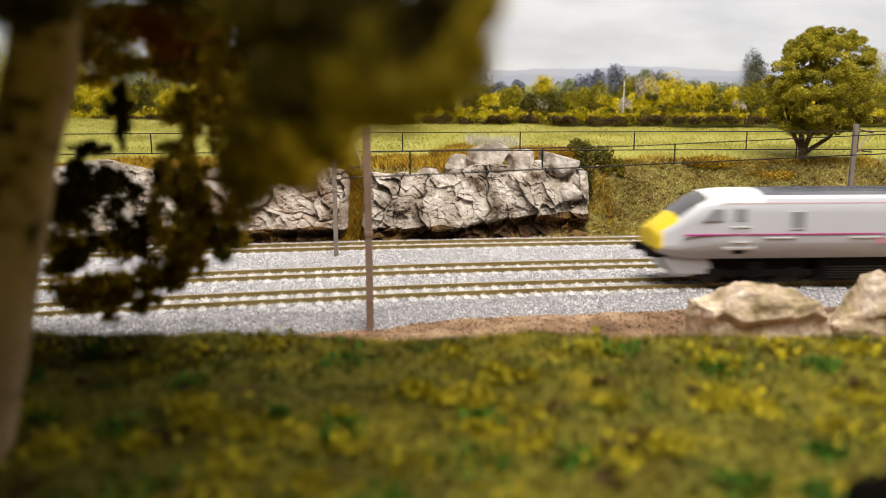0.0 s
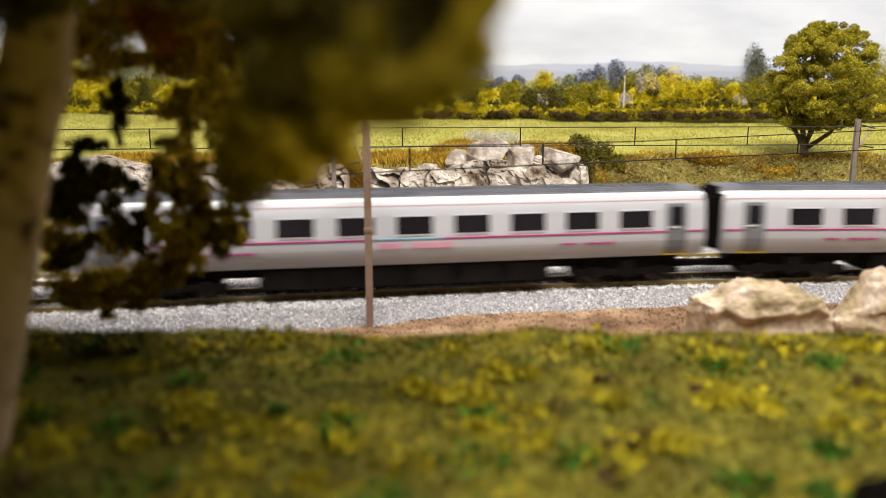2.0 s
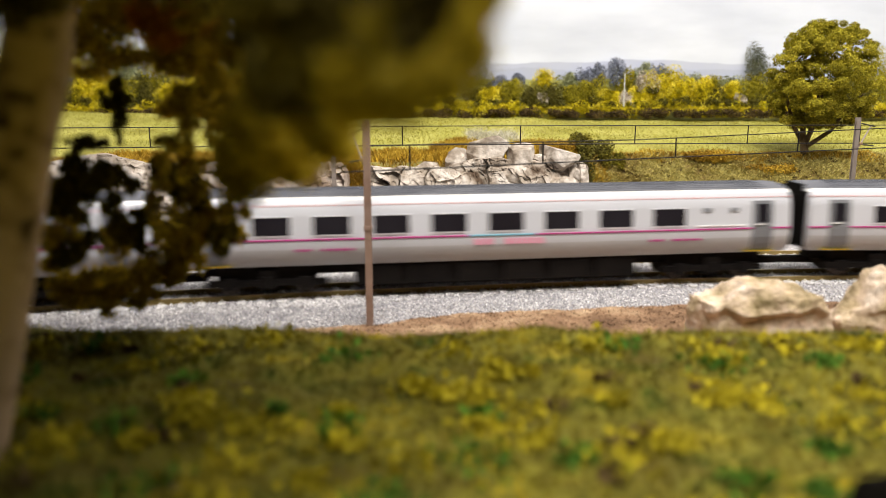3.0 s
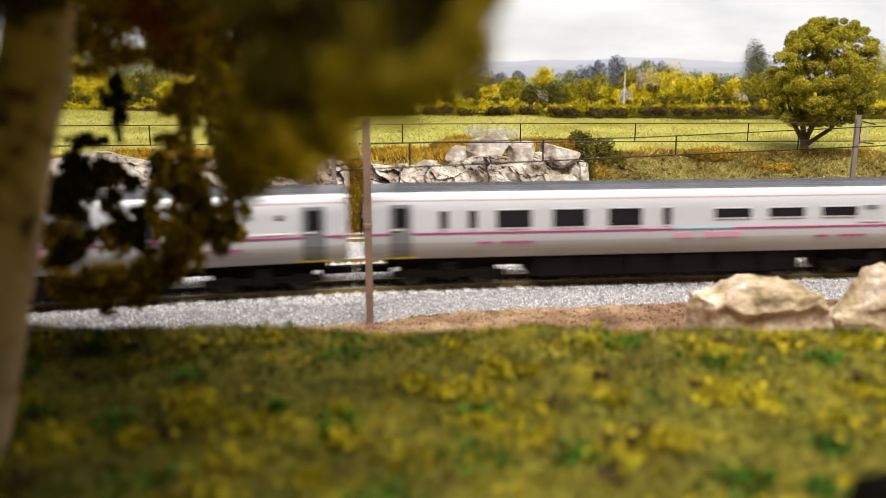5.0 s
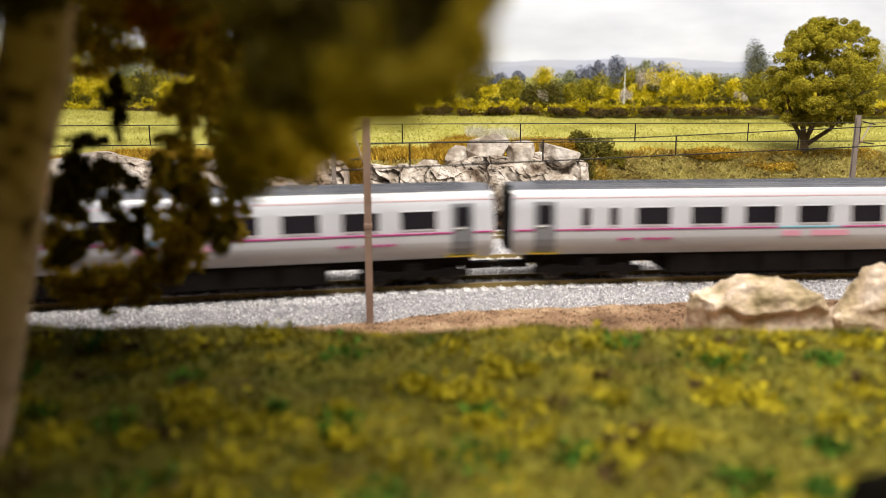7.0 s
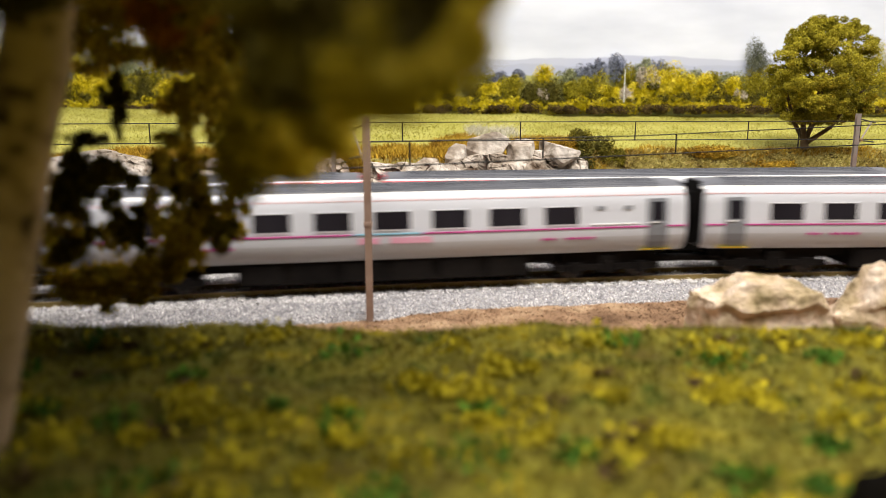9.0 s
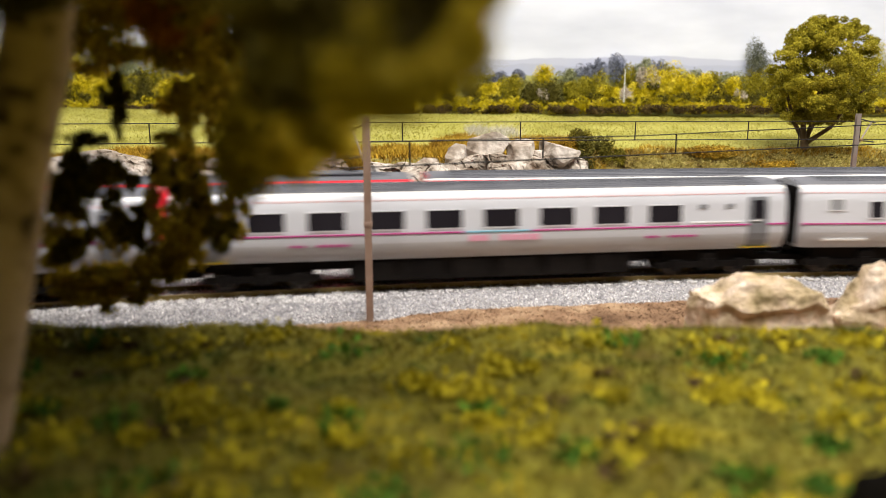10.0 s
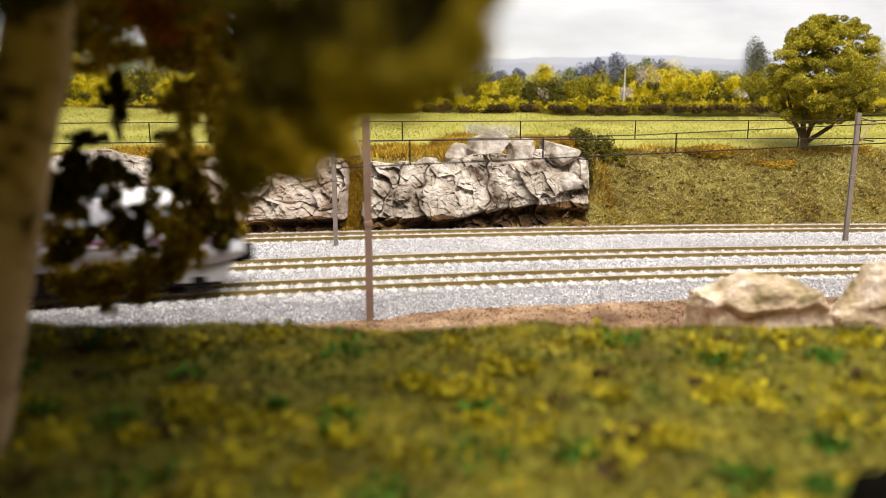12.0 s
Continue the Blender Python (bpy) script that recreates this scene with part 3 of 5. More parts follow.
def boulder(at, size, heights, seed, label):
    """A boulder whose crest follows the heights from end to end, hollow under its front."""
    bm = bmesh.new()
    bmesh.ops.create_icosphere(bm, subdivisions=6, radius=1)
    r = random.Random(seed)
    planes = [(Vector((r.gauss(0, 1), -abs(r.gauss(0, 1)), r.gauss(0.3, 0.8))).normalized(), r.uniform(0.66, 0.86)) for _ in range(12)]
    for v in bm.verts:
        p = v.co.copy()
        for nrm, d in planes:
            e = p.dot(nrm) - d
            if e > 0:
                p -= nrm * e * 0.9
        x = math.copysign(abs(p.x) ** 0.75, p.x)
        if p.z > 0:
            p.z *= float(np.interp(x, [-1, -0.8, -0.45, -0.2, 0.1, 0.5, 0.8, 1], heights)) / max(0.35, math.sqrt(max(0.0, 1 - p.x * p.x)))
        if p.y < 0:
            p.y *= 1 - 0.36 * smooth01((0.42 + 0.16 * nz(p.x * 3, seed) - p.z) / 0.10)
        p = Vector((x, p.y, p.z)) * (1 + 0.10 * nz(p.x * 3 + seed, p.y * 3, p.z * 3) + 0.05 * nz(p.x * 8, p.y * 8 + seed, p.z * 8) + 0.022 * nz(p.x * 24, p.y * 24 + seed, p.z * 24))
        v.co = Vector((p.x * size[0], p.y * size[1], p.z * size[2]))
    ob = finish("boulder", bm, M_BOULDER)
    ob.matrix_world = pose(*at)
    return tagged(ob, label, "boulder")


boulder((0.1195, 0.274, -0.0005), (0.0275, 0.015, 0.0285), (0.70, 0.84, 0.92, 1.0, 0.92, 0.74, 0.5, 0.3), 21, "rounded buff boulder with lichen behind the grass brow")
boulder((0.1715, 0.276, -0.0005), (0.0235, 0.015, 0.0285), (0.1, 0.40, 0.85, 1.0, 0.9, 0.8, 0.6, 0.4), 34, "pointed buff boulder beside the other boulder")


# ---- grass and flock ----
def scatter(count, x0, x1, ylow, yhigh):
    x = rng.uniform(x0, x1, count)
    y = np.array([ylow(a) + (yhigh(a) - ylow(a)) * b for a, b in zip(x, rng.random(count))])
    return np.array([(a, b, ground_z(a, b) - 0.0003) for a, b in zip(x, y)])


p = scatter(70000, -0.22, 0.27, lambda x: 0.075, lambda x: brow(x) + 0.026)
v, q = blades(rng, p, 0.0013, 0.0005, 1.1)
M_TURFBLADE = mat("turf_blade", [(0.04, 0.07, 0.005), (0.105, 0.095, 0.009), (0.14, 0.11, 0.012), (0.19, 0.168, 0.012), (0.39, 0.305, 0.012)], 0.95, 0, 75, 2, 0, None, None, (0.32, 0.68), 0, 0.35, 0.2)
tagged(raw("turf_grass", v, q, M_TURFBLADE), "short mixed olive and yellow turf on the knoll", "grass", kind="stuff")

p = scatter(60000, 0.06, 0.46, lambda x: bank_foot(x) - 0.003, lambda x: bank_foot(x) + 0.078)
v, q = blades(rng, p, 0.0019, 0.0006, 0.9)
tagged(raw("bank_grass", v, q, M_BANK), "dry olive flock on the bank", "grass", kind="stuff")

p = scatter(60000, -0.50, 0.56, lambda x: bank_foot(x) + 0.034 + 0.034 * smooth01((x - 0.085) / 0.05), lambda x: BACK_Y - 0.004)
v, q = blades(rng, p, 0.0016, 0.0004, 0.5)
tagged(raw("meadow_grass", v, q, M_MEADOW), "short bright meadow grass behind the rocks", "grass", kind="stuff")

p = scatter(24000, -0.40, 0.13, lambda x: bank_foot(x) + 0.016, lambda x: bank_foot(x) + 0.075 + 0.06 * nz(x * 20, 2))
v, q = blades(rng, p, 0.0042, 0.0005, 0.6)
tagged(raw("ochre_grass", v, q, M_OCHRE), "ochre and rust coloured tufts along the crest of the rocks", "grass", kind="stuff")
p = scatter(7000, -0.074, -0.056, lambda x: bank_foot(x) - 0.006, lambda x: bank_foot(x) + 0.05)
v, q = blades(rng, p, 0.0035, 0.0005, 0.7)
tagged(raw("gully_grass", v, q, M_OCHRE), "ochre grass in the gully between the rock faces", "grass", kind="stuff")


def grains(name, count, x0, x1, ylow, yhigh, small, big, material, label):
    """Loose grains of earth lying on the ground."""
    p = scatter(count, x0, x1, ylow, yhigh)
    d = rng.normal(size=(count, 4, 3))
    d /= np.linalg.norm(d, axis=2, keepdims=True)
    v = p[:, None, :] + d * rng.uniform(small, big, count)[:, None, None]
    f = np.array([(0, 1, 2), (0, 2, 3), (0, 3, 1), (1, 3, 2)])
    ob = raw(name, v.reshape(-1, 3), (f[None] + 4 * np.arange(count)[:, None, None]).reshape(-1, 3), material)
    return tagged(ob, label, "soil", kind="stuff")


M_GRAIN = mat("earth_grain", [(0.08, 0.045, 0.025), (0.29, 0.18, 0.108), (0.56, 0.42, 0.28)], 0.95, 0, 60, 5, 0, None, None, (0.3, 0.7), 0, 0.5)
grains("soil_grains", 48000, -0.16, 0.24, lambda x: brow(x) + 0.03, lambda x: LINES[0].y(x) - shoulder(x) + 0.002, 0.0004, 0.0011, M_GRAIN, "loose brown soil and grit beside the track")


def tufts(name, count, x0, x1, spread, size, material, label, each=26):
    """Soft tufts of flock strewn over the knoll."""
    p = scatter(count, x0, x1, lambda x: 0.075, lambda x: brow(x) - 0.008)
    k = np.repeat(np.arange(count), each)
    w = rng.uniform(0.4, 1.3, count)[k]
    c = p[k] + rng.normal(size=(count * each, 3)) * spread * w[:, None] * np.array([1, 1, 0.35]) + np.array([0, 0, 0.0012])
    a = rng.normal(size=c.shape)
    a /= np.linalg.norm(a, axis=1, keepdims=True)
    b = np.cross(a, rng.normal(size=c.shape))
    b /= np.linalg.norm(b, axis=1, keepdims=True)
    s = size * rng.uniform(0.6, 1.4, len(c))[:, None]
    v = np.stack([c - a * s, c + b * s * 0.7, c + a * s, c - b * s * 0.7], 1).reshape(-1, 3)
    return tagged(raw(name, v, np.arange(len(v)).reshape(-1, 4), material), label, "tufts", kind="stuff")


M_YTUFT = mat("yellow_tuft", [(0.30, 0.25, 0.010), (0.46, 0.38, 0.015)], 0.95, 0, 60, 3, 0, None, None, (0.3, 0.7), 0, 0.3, 0.2)
M_GTUFT = mat("green_tuft", [(0.045, 0.11, 0.008), (0.08, 0.19, 0.015)], 0.95, 0, 60, 3, 0, None, None, (0.3, 0.7), 0, 0.3, 0.2)
M_DTUFT = mat("brown_tuft", [(0.05, 0.028, 0.01), (0.11, 0.07, 0.025)], 0.95, 0, 60, 3, 0, None, None, (0.3, 0.7), 0, 0.3)
tufts("yellow_tufts", 130, -0.16, 0.22, 0.0036, 0.0011, M_YTUFT, "bright yellow flock tufts on the turf", 90)
tufts("green_tufts", 55, -0.16, 0.22, 0.0030, 0.0011, M_GTUFT, "deep green flock tufts on the turf", 60)
tufts("brown_tufts", 55, -0.16, 0.22, 0.0016, 0.0008, M_DTUFT, "brown flock tufts on the turf", 40)


p = scatter(4000, 0.10, 0.36, lambda x: bank_foot(x) + 0.058, lambda x: bank_foot(x) + 0.070 + 0.035 * max(0.0, nz(x * 26, 5)))
v, q = blades(rng, p, 0.0034, 0.0006, 0.6)
tagged(raw("crest_grass", v, q, M_OCHRE), "ochre tufts along the crest of the bank", "grass", kind="stuff")
for nm, cnt, ml, lab, spr in (("bank_tufts", 1000, M_BANK, "dry olive tufts on the bank", 0.0021), ("bank_weeds", 260, M_DTUFT, "dark brown weeds on the bank", 0.0010), ("bank_foot_weeds", 130, M_OCHRE, "rusty weeds near the foot of the bank", 0.0012)):
    p = scatter(cnt, 0.09, 0.44, lambda x: bank_foot(x) - 0.002, lambda x: bank_foot(x) + (0.07 if "foot" not in nm else 0.018))
    k = np.repeat(np.arange(cnt), 30)
    c = p[k] + rng.normal(size=(len(k), 3)) * spr * rng.uniform(0.5, 1.4, cnt)[k][:, None] * np.array([1.3, 1, 0.5]) + np.array([0, 0, 0.0008])
    a = rng.normal(size=c.shape)
    a /= np.linalg.norm(a, axis=1, keepdims=True)
    b = np.cross(a, rng.normal(size=c.shape))
    b /= np.linalg.norm(b, axis=1, keepdims=True)
    s = 0.0007 * rng.uniform(0.6, 1.4, len(c))[:, None]
    v = np.stack([c - a * s, c + b * s * 0.6, c + a * s, c - b * s * 0.6], 1).reshape(-1, 3)
    tagged(raw(nm, v, np.arange(len(v)).reshape(-1, 4), ml), lab, "tufts", kind="stuff")


p = scatter(9000, -0.01, 0.105, lambda x: bank_foot(x) + 0.05, lambda x: bank_foot(x) + 0.12 + 0.05 * nz(x * 30, 12))
v, q = blades(rng, p, 0.0042, 0.0005, 0.6)
tagged(raw("scrub_grass", v, q, M_OCHRE), "rough ochre scrub on the meadow above the rocks", "grass", kind="stuff")
M_TWIG = mat("pale_twig", [(0.45, 0.42, 0.34), (0.68, 0.65, 0.56)], 0.9, 0, 80, 3, 0, None, None, (0.3, 0.7), 0, 0.3)
p = scatter(1400, 0.022, 0.068, lambda x: 0.66, lambda x: 0.72)
v, q = blades(rng, p, 0.0060, 0.00022, 0.9)
tagged(raw("dry_stalks", v, q, M_TWIG), "pale dry stalks standing in the scrub", "grass", kind="stuff")


# ---- masts and wires ----
def h_column(bm, x, y, z0, z1, w):
    t = w * 0.22
    box(bm, x - w / 2, x + w / 2, y - w / 2, y - w / 2 + t, z0, z1)
    box(bm, x - w / 2, x + w / 2, y + w / 2 - t, y + w / 2, z0, z1)
    box(bm, x - t / 2, x + t / 2, y - w / 2 + t, y + w / 2 - t, z0, z1)
    return bm


def mast(x, y, z0, z1, w, material, label, arm):
    root = new("catenary_mast")
    root.location = (x, y, z0)
    tagged(root, label, "mast", "catenary masts")
    part("column", h_column(bmesh.new(), 0, 0, 0, z1 - z0, w), material, root)
    part("collar", box(bmesh.new(), -w * 0.6, w * 0.6, -w * 0.6, w * 0.6, 0.042, 0.0440, 0.0002), material, root)
    hgt = z1 - z0
    if arm:
        dx, dy = arm
        part("registration_arm", tube(bmesh.new(), [(0, 0, hgt - 0.016), (dx, dy, hgt - 0.019)], [0.00045] * 2), M_WIRE, root)
        part("stay_tube", tube(bmesh.new(), [(0, 0, hgt - 0.003), (dx, dy, hgt - 0.0065)], [0.0004] * 2), M_WIRE, root)
        part("brace", tube(bmesh.new(), [(0, 0, hgt - 0.022), (dx * 0.75, dy * 0.75, hgt - 0.006)], [0.0005] * 2), M_GREYMAST, root)
        bm = bmesh.new()
        for k in range(3):
            tube(bm, [(dx * (0.18 + 0.05 * k), dy * (0.18 + 0.05 * k), hgt - 0.0165), (dx * (0.20 + 0.05 * k), dy * (0.20 + 0.05 * k), hgt - 0.0165)], [0.0011] * 2)
        part("insulator", bm, M_BOARD, root)
    return root


mast(-0.032, 0.317, -0.0085, 0.0795, 0.0029, M_MAST, "tall brown catenary mast standing in bare soil before the near track", (-0.010, 0.024))
mast(-0.066, 0.455, -0.0045, 0.0790, 0.0025, M_GREYMAST, "grey catenary mast between the middle and far track", (0.004, 0.034))
mast(0.256, 0.470, -0.0045, 0.0780, 0.0025, M_GREYMAST, "grey catenary mast between the tracks before the bank", (0.028, 0.030))


def catenary(f_low, f_high, droppers, x0, x1, label, hook=False):
    root = new("overhead_wire")
    root.location = f_low(x0)
    tagged(root, label, "overhead wire", "overhead wires")
    inv = -Vector(f_low(x0))
    xs = np.linspace(x0, x1, 24)
    part("contact_wire", tube(bmesh.new(), [Vector(f_low(x)) + inv for x in xs], [0.00036] * 24, 6), M_WIRE, root)
    part("messenger_wire", tube(bmesh.new(), [Vector(f_high(x)) + inv for x in xs], [0.00032] * 24, 6), M_WIRE, root)
    for x in droppers:
        part("dropper", tube(bmesh.new(), [Vector(f_low(x)) + inv, Vector(f_high(x)) + inv], [0.0004] * 2, 6), M_WIRE, root)
    if hook:
        p = Vector(f_low(x0)) + inv
        part("hook", tube(bmesh.new(), [p + Vector(o) for o in ((0, 0, 0), (-0.0012, 0, 0.0004), (-0.0017, 0, 0.0014), (-0.0012, 0, 0.0024), (0.0008, 0, 0.0026))], [0.00036] * 5, 6), M_WIRE, root)


def near_y(x):
    return 0.330 + 0.12 * (x + 0.043) / 0.289


catenary(lambda x: (x, near_y(x), 0.0571 + 0.0098 * (x + 0.043)), lambda x: (x, near_y(x), 0.0683 + 0.0032 * max(0, x - 0.1) / 0.15),
         (-0.015, 0.0487, 0.1227, 0.2025, 0.275, 0.35), -0.043, 0.62, "near pair of black overhead wires joined by droppers", True)
catenary(lambda x: (x, LINES[2].y(x), 0.0602), lambda x: (x, LINES[2].y(x), 0.0722),
         [-0.026 + 0.0765 * k for k in range(-5, 8)], -0.5, 0.62, "far pair of black overhead wires above the far track")


# ---- trees and bushes ----
def bush(name, at, size, count, leaf, material, label, category, group="", clumps=7, seed=1, small=0.28):
    r = np.random.default_rng(seed)
    cs = [np.array([r.uniform(-0.6, 0.6), r.uniform(-0.6, 0.6), r.uniform(0.25, 0.75)]) for _ in range(clumps)]
    cs = np.array(cs) * np.array(size)[None] * np.array([1, 1, 1.0])
    rad = np.array([np.array(size) * r.uniform(small, small * 1.6) for _ in range(clumps)])
    v, q = leaves(r, cs, rad, count, leaf, hollow=0.8, rough=0.08, outward=0.62)
    v[:, 2] = np.maximum(v[:, 2], 0)
    ob = raw(name, v, q, material)
    ob.location = at
    return tagged(ob, label, category, group)


# the meadow tree
def build_tree(at, height, spread, label, seed, count=15000):
    r = np.random.default_rng(seed)
    root = new("tree")
    root.location = at
    tagged(root, label, "tree")
    h = height
    bm = bmesh.new()
    tube(bm, [(0, 0, -0.008), (0.0003, 0, h * 0.03), (-0.0012, 0, h * 0.10), (-0.0028, 0, h * 0.22), (-0.0034, 0, h * 0.36)], [0.0046, 0.0034, 0.0025, 0.0020, 0.0014], 10)
    part("trunk", bm, M_BARK, root, smooth=True)
    tips = [(-0.20, 0.1, 0.58), (0.10, -0.02, 0.66), (0.42, -0.04, 0.48), (0.24, 0.2, 0.62)]
    for a, b, c in tips:
        bm = bmesh.new()
        e = Vector((a * spread, b * spread, c * h))
        s = Vector((0.0, 0, h * (0.05 + 0.05 * abs(b) * 4)))
        tube(bm, [s, s.lerp(e, 0.35) + Vector((e.x * 0.10, 0, -0.002)), s.lerp(e, 0.7), e], [0.0021, 0.0016, 0.0011, 0.0006], 7)
        part("limb", bm, M_BARK, root, smooth=True)
    cs, rad = [], []
    for _ in range(420):
        z = r.uniform(0.23, 0.99)
        wide = math.sqrt(max(0.02, 1 - ((z - 0.59) / 0.42) ** 2)) * (0.95 if z < 0.59 else 0.9)
        a = r.uniform(0, 6.2832)
        k = math.sqrt(r.random()) * wide * 0.92
        cs.append((0.0105 + math.cos(a) * k * spread * 0.5, math.sin(a) * k * spread * 0.45, z * h))
        rad.append(np.array([1, 1, 0.75]) * r.uniform(0.003, 0.0065) * (h / 0.11))
    v, q = leaves(r, cs, rad, count, 0.00075, hollow=0.6, outward=0.5)
    ob = raw("crown", v, q, M_LEAF2)
    ob.parent = root
    return root


build_tree((0.2960, 0.620, ground_z(0.2960, 0.620) + 0.001), 0.105, 0.102, "round-headed olive-green model tree on the edge of the bank", 5, 110000)

for x, w, hgt, ml, lab, seed in ((0.108, 0.012, 0.0235, M_SHRUB, "dark olive bush behind the rock face", 3), (0.122, 0.016, 0.0190, M_BUSHD, "ragged dark bush behind the rock face", 6),
                                 (0.136, 0.013, 0.0135, M_SHRUB, "low olive bush at the end of the rock face", 9), (0.098, 0.010, 0.0150, M_OCHRE, "ochre bush on top of the rock face", 10)):
    bush("bush", (x, 0.602, ground_z(x, 0.602) - 0.003), (w, 0.010, hgt), 3200, 0.0009, ml, lab, "bush", "", 20, seed, 0.20)
bush("bush", (0.214, 0.612, ground_z(0.214, 0.612) - 0.003), (0.022, 0.010, 0.011), 3600, 0.0009, M_OCHRE, "low rusty scrub mound on the crest of the bank", "bush", "", 16, 13, 0.3)
bush("bush", (0.262, 0.606, ground_z(0.262, 0.606) - 0.003), (0.026, 0.010, 0.007), 3000, 0.0009, M_OCHRE, "low rusty scrub mound on the crest of the bank", "bush", "", 16, 14, 0.3)
# dark clump added where the cleft is a shaded recess
bush("bush", (0.106, 0.566, 0.004), (0.009, 0.008, 0.046), 3000, 0.0010, M_BUSHD, "dark leaf clump standing for the shade in the cleft beside the rocks", "bush", "", 9, 4)


def build_hedgerow():
    r = np.random.default_rng(12)
    z0 = ground_z(0, BACK_Y - 0.02)
    for i in range(46):
        x = -0.52 + i * 0.0242
        bush("hedge", (x, BACK_Y - 0.013, z0 - 0.001), (0.019, 0.008, 0.0165 + 0.003 * r.random()), 1500, 0.0010, M_BUSHY, "clipped yellow-green field hedge at the meadow's edge", "hedge", "field hedges", 9, 100 + i)
        # darker brown along the bottom of the hedge
        bush("hedge", (x + 0.012, BACK_Y - 0.018, z0 - 0.001), (0.018, 0.006, 0.0105), 1300, 0.0008, M_FOOT, "dark brown foot of the field hedge", "hedge", "field hedge feet", 6, 200 + i)
    looks = {"y": (M_BUSHY, "yellow-green"), "o": (M_LEAF2, "olive"), "d": (M_BUSHD, "dark green"), "b": (M_FARTREE, "hazy blue-grey"), "g": (M_FARGREEN, "pale grey-green"), "p": (M_PALEPINK, "pale pinkish")}
    # bushes of the hedgerow and trees behind: along, above the meadow, half-width, height, look
    bushes = [(0.040, 0.013, 0.022, 0.018, "d"), (0.052, 0.018, 0.016, 0.014, "y"), (0.074, 0.014, 0.014, 0.021, "o"), (0.098, 0.013, 0.013, 0.018, "d"), (0.122, 0.014, 0.018, 0.020, "d"),
              (0.146, 0.014, 0.014, 0.018, "o"), (0.166, 0.014, 0.018, 0.024, "o"), (0.186, 0.013, 0.014, 0.014, "y"), (0.218, 0.013, 0.018, 0.018, "y"), (0.236, 0.014, 0.020, 0.027, "y"),
              (0.262, 0.014, 0.022, 0.026, "y"), (0.286, 0.014, 0.020, 0.024, "y"), (0.300, 0.014, 0.014, 0.017, "d"), (0.318, 0.014, 0.016, 0.020, "y"), (0.345, 0.013, 0.022, 0.030, "o"),
              (0.372, 0.013, 0.018, 0.024, "d"), (0.470, 0.013, 0.026, 0.052, "o"), (0.500, 0.013, 0.022, 0.040, "o"), (0.440, 0.013, 0.018, 0.022, "d"), (0.405, 0.013, 0.018, 0.020, "y"),
              (0.205, 0.013, 0.010, 0.012, "p"), (0.110, 0.013, 0.008, 0.012, "p"), (0.228, 0.026, 0.014, 0.020, "p"), (0.330, 0.013, 0.008, 0.012, "p")]
    trees = [(0.035, 0.028, 0.026, 0.026, "o"), (0.062, 0.030, 0.014, 0.018, "b"), (0.084, 0.032, 0.010, 0.018, "b"), (0.112, 0.030, 0.018, 0.026, "y"), (0.138, 0.030, 0.014, 0.022, "g"),
             (0.160, 0.034, 0.014, 0.024, "b"), (0.172, 0.034, 0.010, 0.028, "b"), (0.196, 0.034, 0.013, 0.034, "b"), (0.202, 0.028, 0.016, 0.028, "o"), (0.222, 0.034, 0.012, 0.030, "g"),
             (0.250, 0.032, 0.022, 0.028, "y"), (0.276, 0.030, 0.018, 0.022, "g"), (0.300, 0.030, 0.018, 0.018, "o"), (0.322, 0.028, 0.018, 0.020, "g"), (0.388, 0.028, 0.022, 0.034, "o"), (0.240, 0.034, 0.014, 0.026, "b")]
    for i, x in enumerate(np.arange(-0.50, 0.02, 0.024)):
        bushes.append((x, 0.013, 0.018 + 0.008 * r.random(), 0.018 + 0.012 * r.random(), "yyod"[i % 4]))
        trees.append((x + 0.01, 0.028, 0.018 + 0.008 * r.random(), 0.024 + 0.014 * r.random(), "ygobd"[i % 5]))
    for i, (x, z, w, hgt, c) in enumerate(bushes):
        bush("bush", (x, BACK_Y - 0.010, z0 + z), (w, 0.006, hgt * 1.1), 3600, 0.0009, looks[c][0], looks[c][1] + " bush in the hedgerow", "bush", "hedgerow bushes", 12, 300 + i, 0.34)
        # a dark clump in place of the shadow below each bush
        bush("bush", (x + 0.004, BACK_Y - 0.013, z0 + z - 0.002), (w * 0.6, 0.005, hgt * 0.45), 900, 0.0009, M_BUSHD, "dark leaf clump standing for the shadow under the hedgerow bushes", "bush", "low hedgerow bushes", 7, 400 + i)
    for i, (x, z, w, hgt, c) in enumerate(trees):
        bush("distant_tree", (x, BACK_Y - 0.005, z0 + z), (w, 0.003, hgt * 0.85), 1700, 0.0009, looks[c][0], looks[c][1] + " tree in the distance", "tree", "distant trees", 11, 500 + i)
    bush("distant_tree", (0.353, BACK_Y - 0.006, z0 + 0.032), (0.021, 0.003, 0.046), 4200, 0.0008, M_GREYTREE, "tall grey-green tree in the distance", "tree", "", 16, 801)
    bush("distant_tree", (0.042, BACK_Y - 0.006, z0 + 0.034), (0.015, 0.003, 0.066), 2400, 0.0007, M_GREYTREE, "tall pale bare-twigged tree in the distance", "tree", "", 22, 802)
    for i, (x, w, hgt, c) in enumerate(((-0.475, 0.030, 0.088, "o"), (-0.430, 0.026, 0.098, "d"), (-0.395, 0.028, 0.090, "o"), (-0.355, 0.026, 0.082, "g"), (-0.315, 0.030, 0.092, "o"), (-0.270, 0.026, 0.075, "d"), (-0.23, 0.026, 0.070, "o"))):
        bush("distant_tree", (x, BACK_Y - 0.007, z0 + 0.012), (w, 0.003, hgt), 3600, 0.0010, looks[c][0], "tall " + looks[c][1] + " tree at the field's edge", "tree", "tall field trees", 26, 700 + i, 0.2)
    p = new("distant_pole", None)
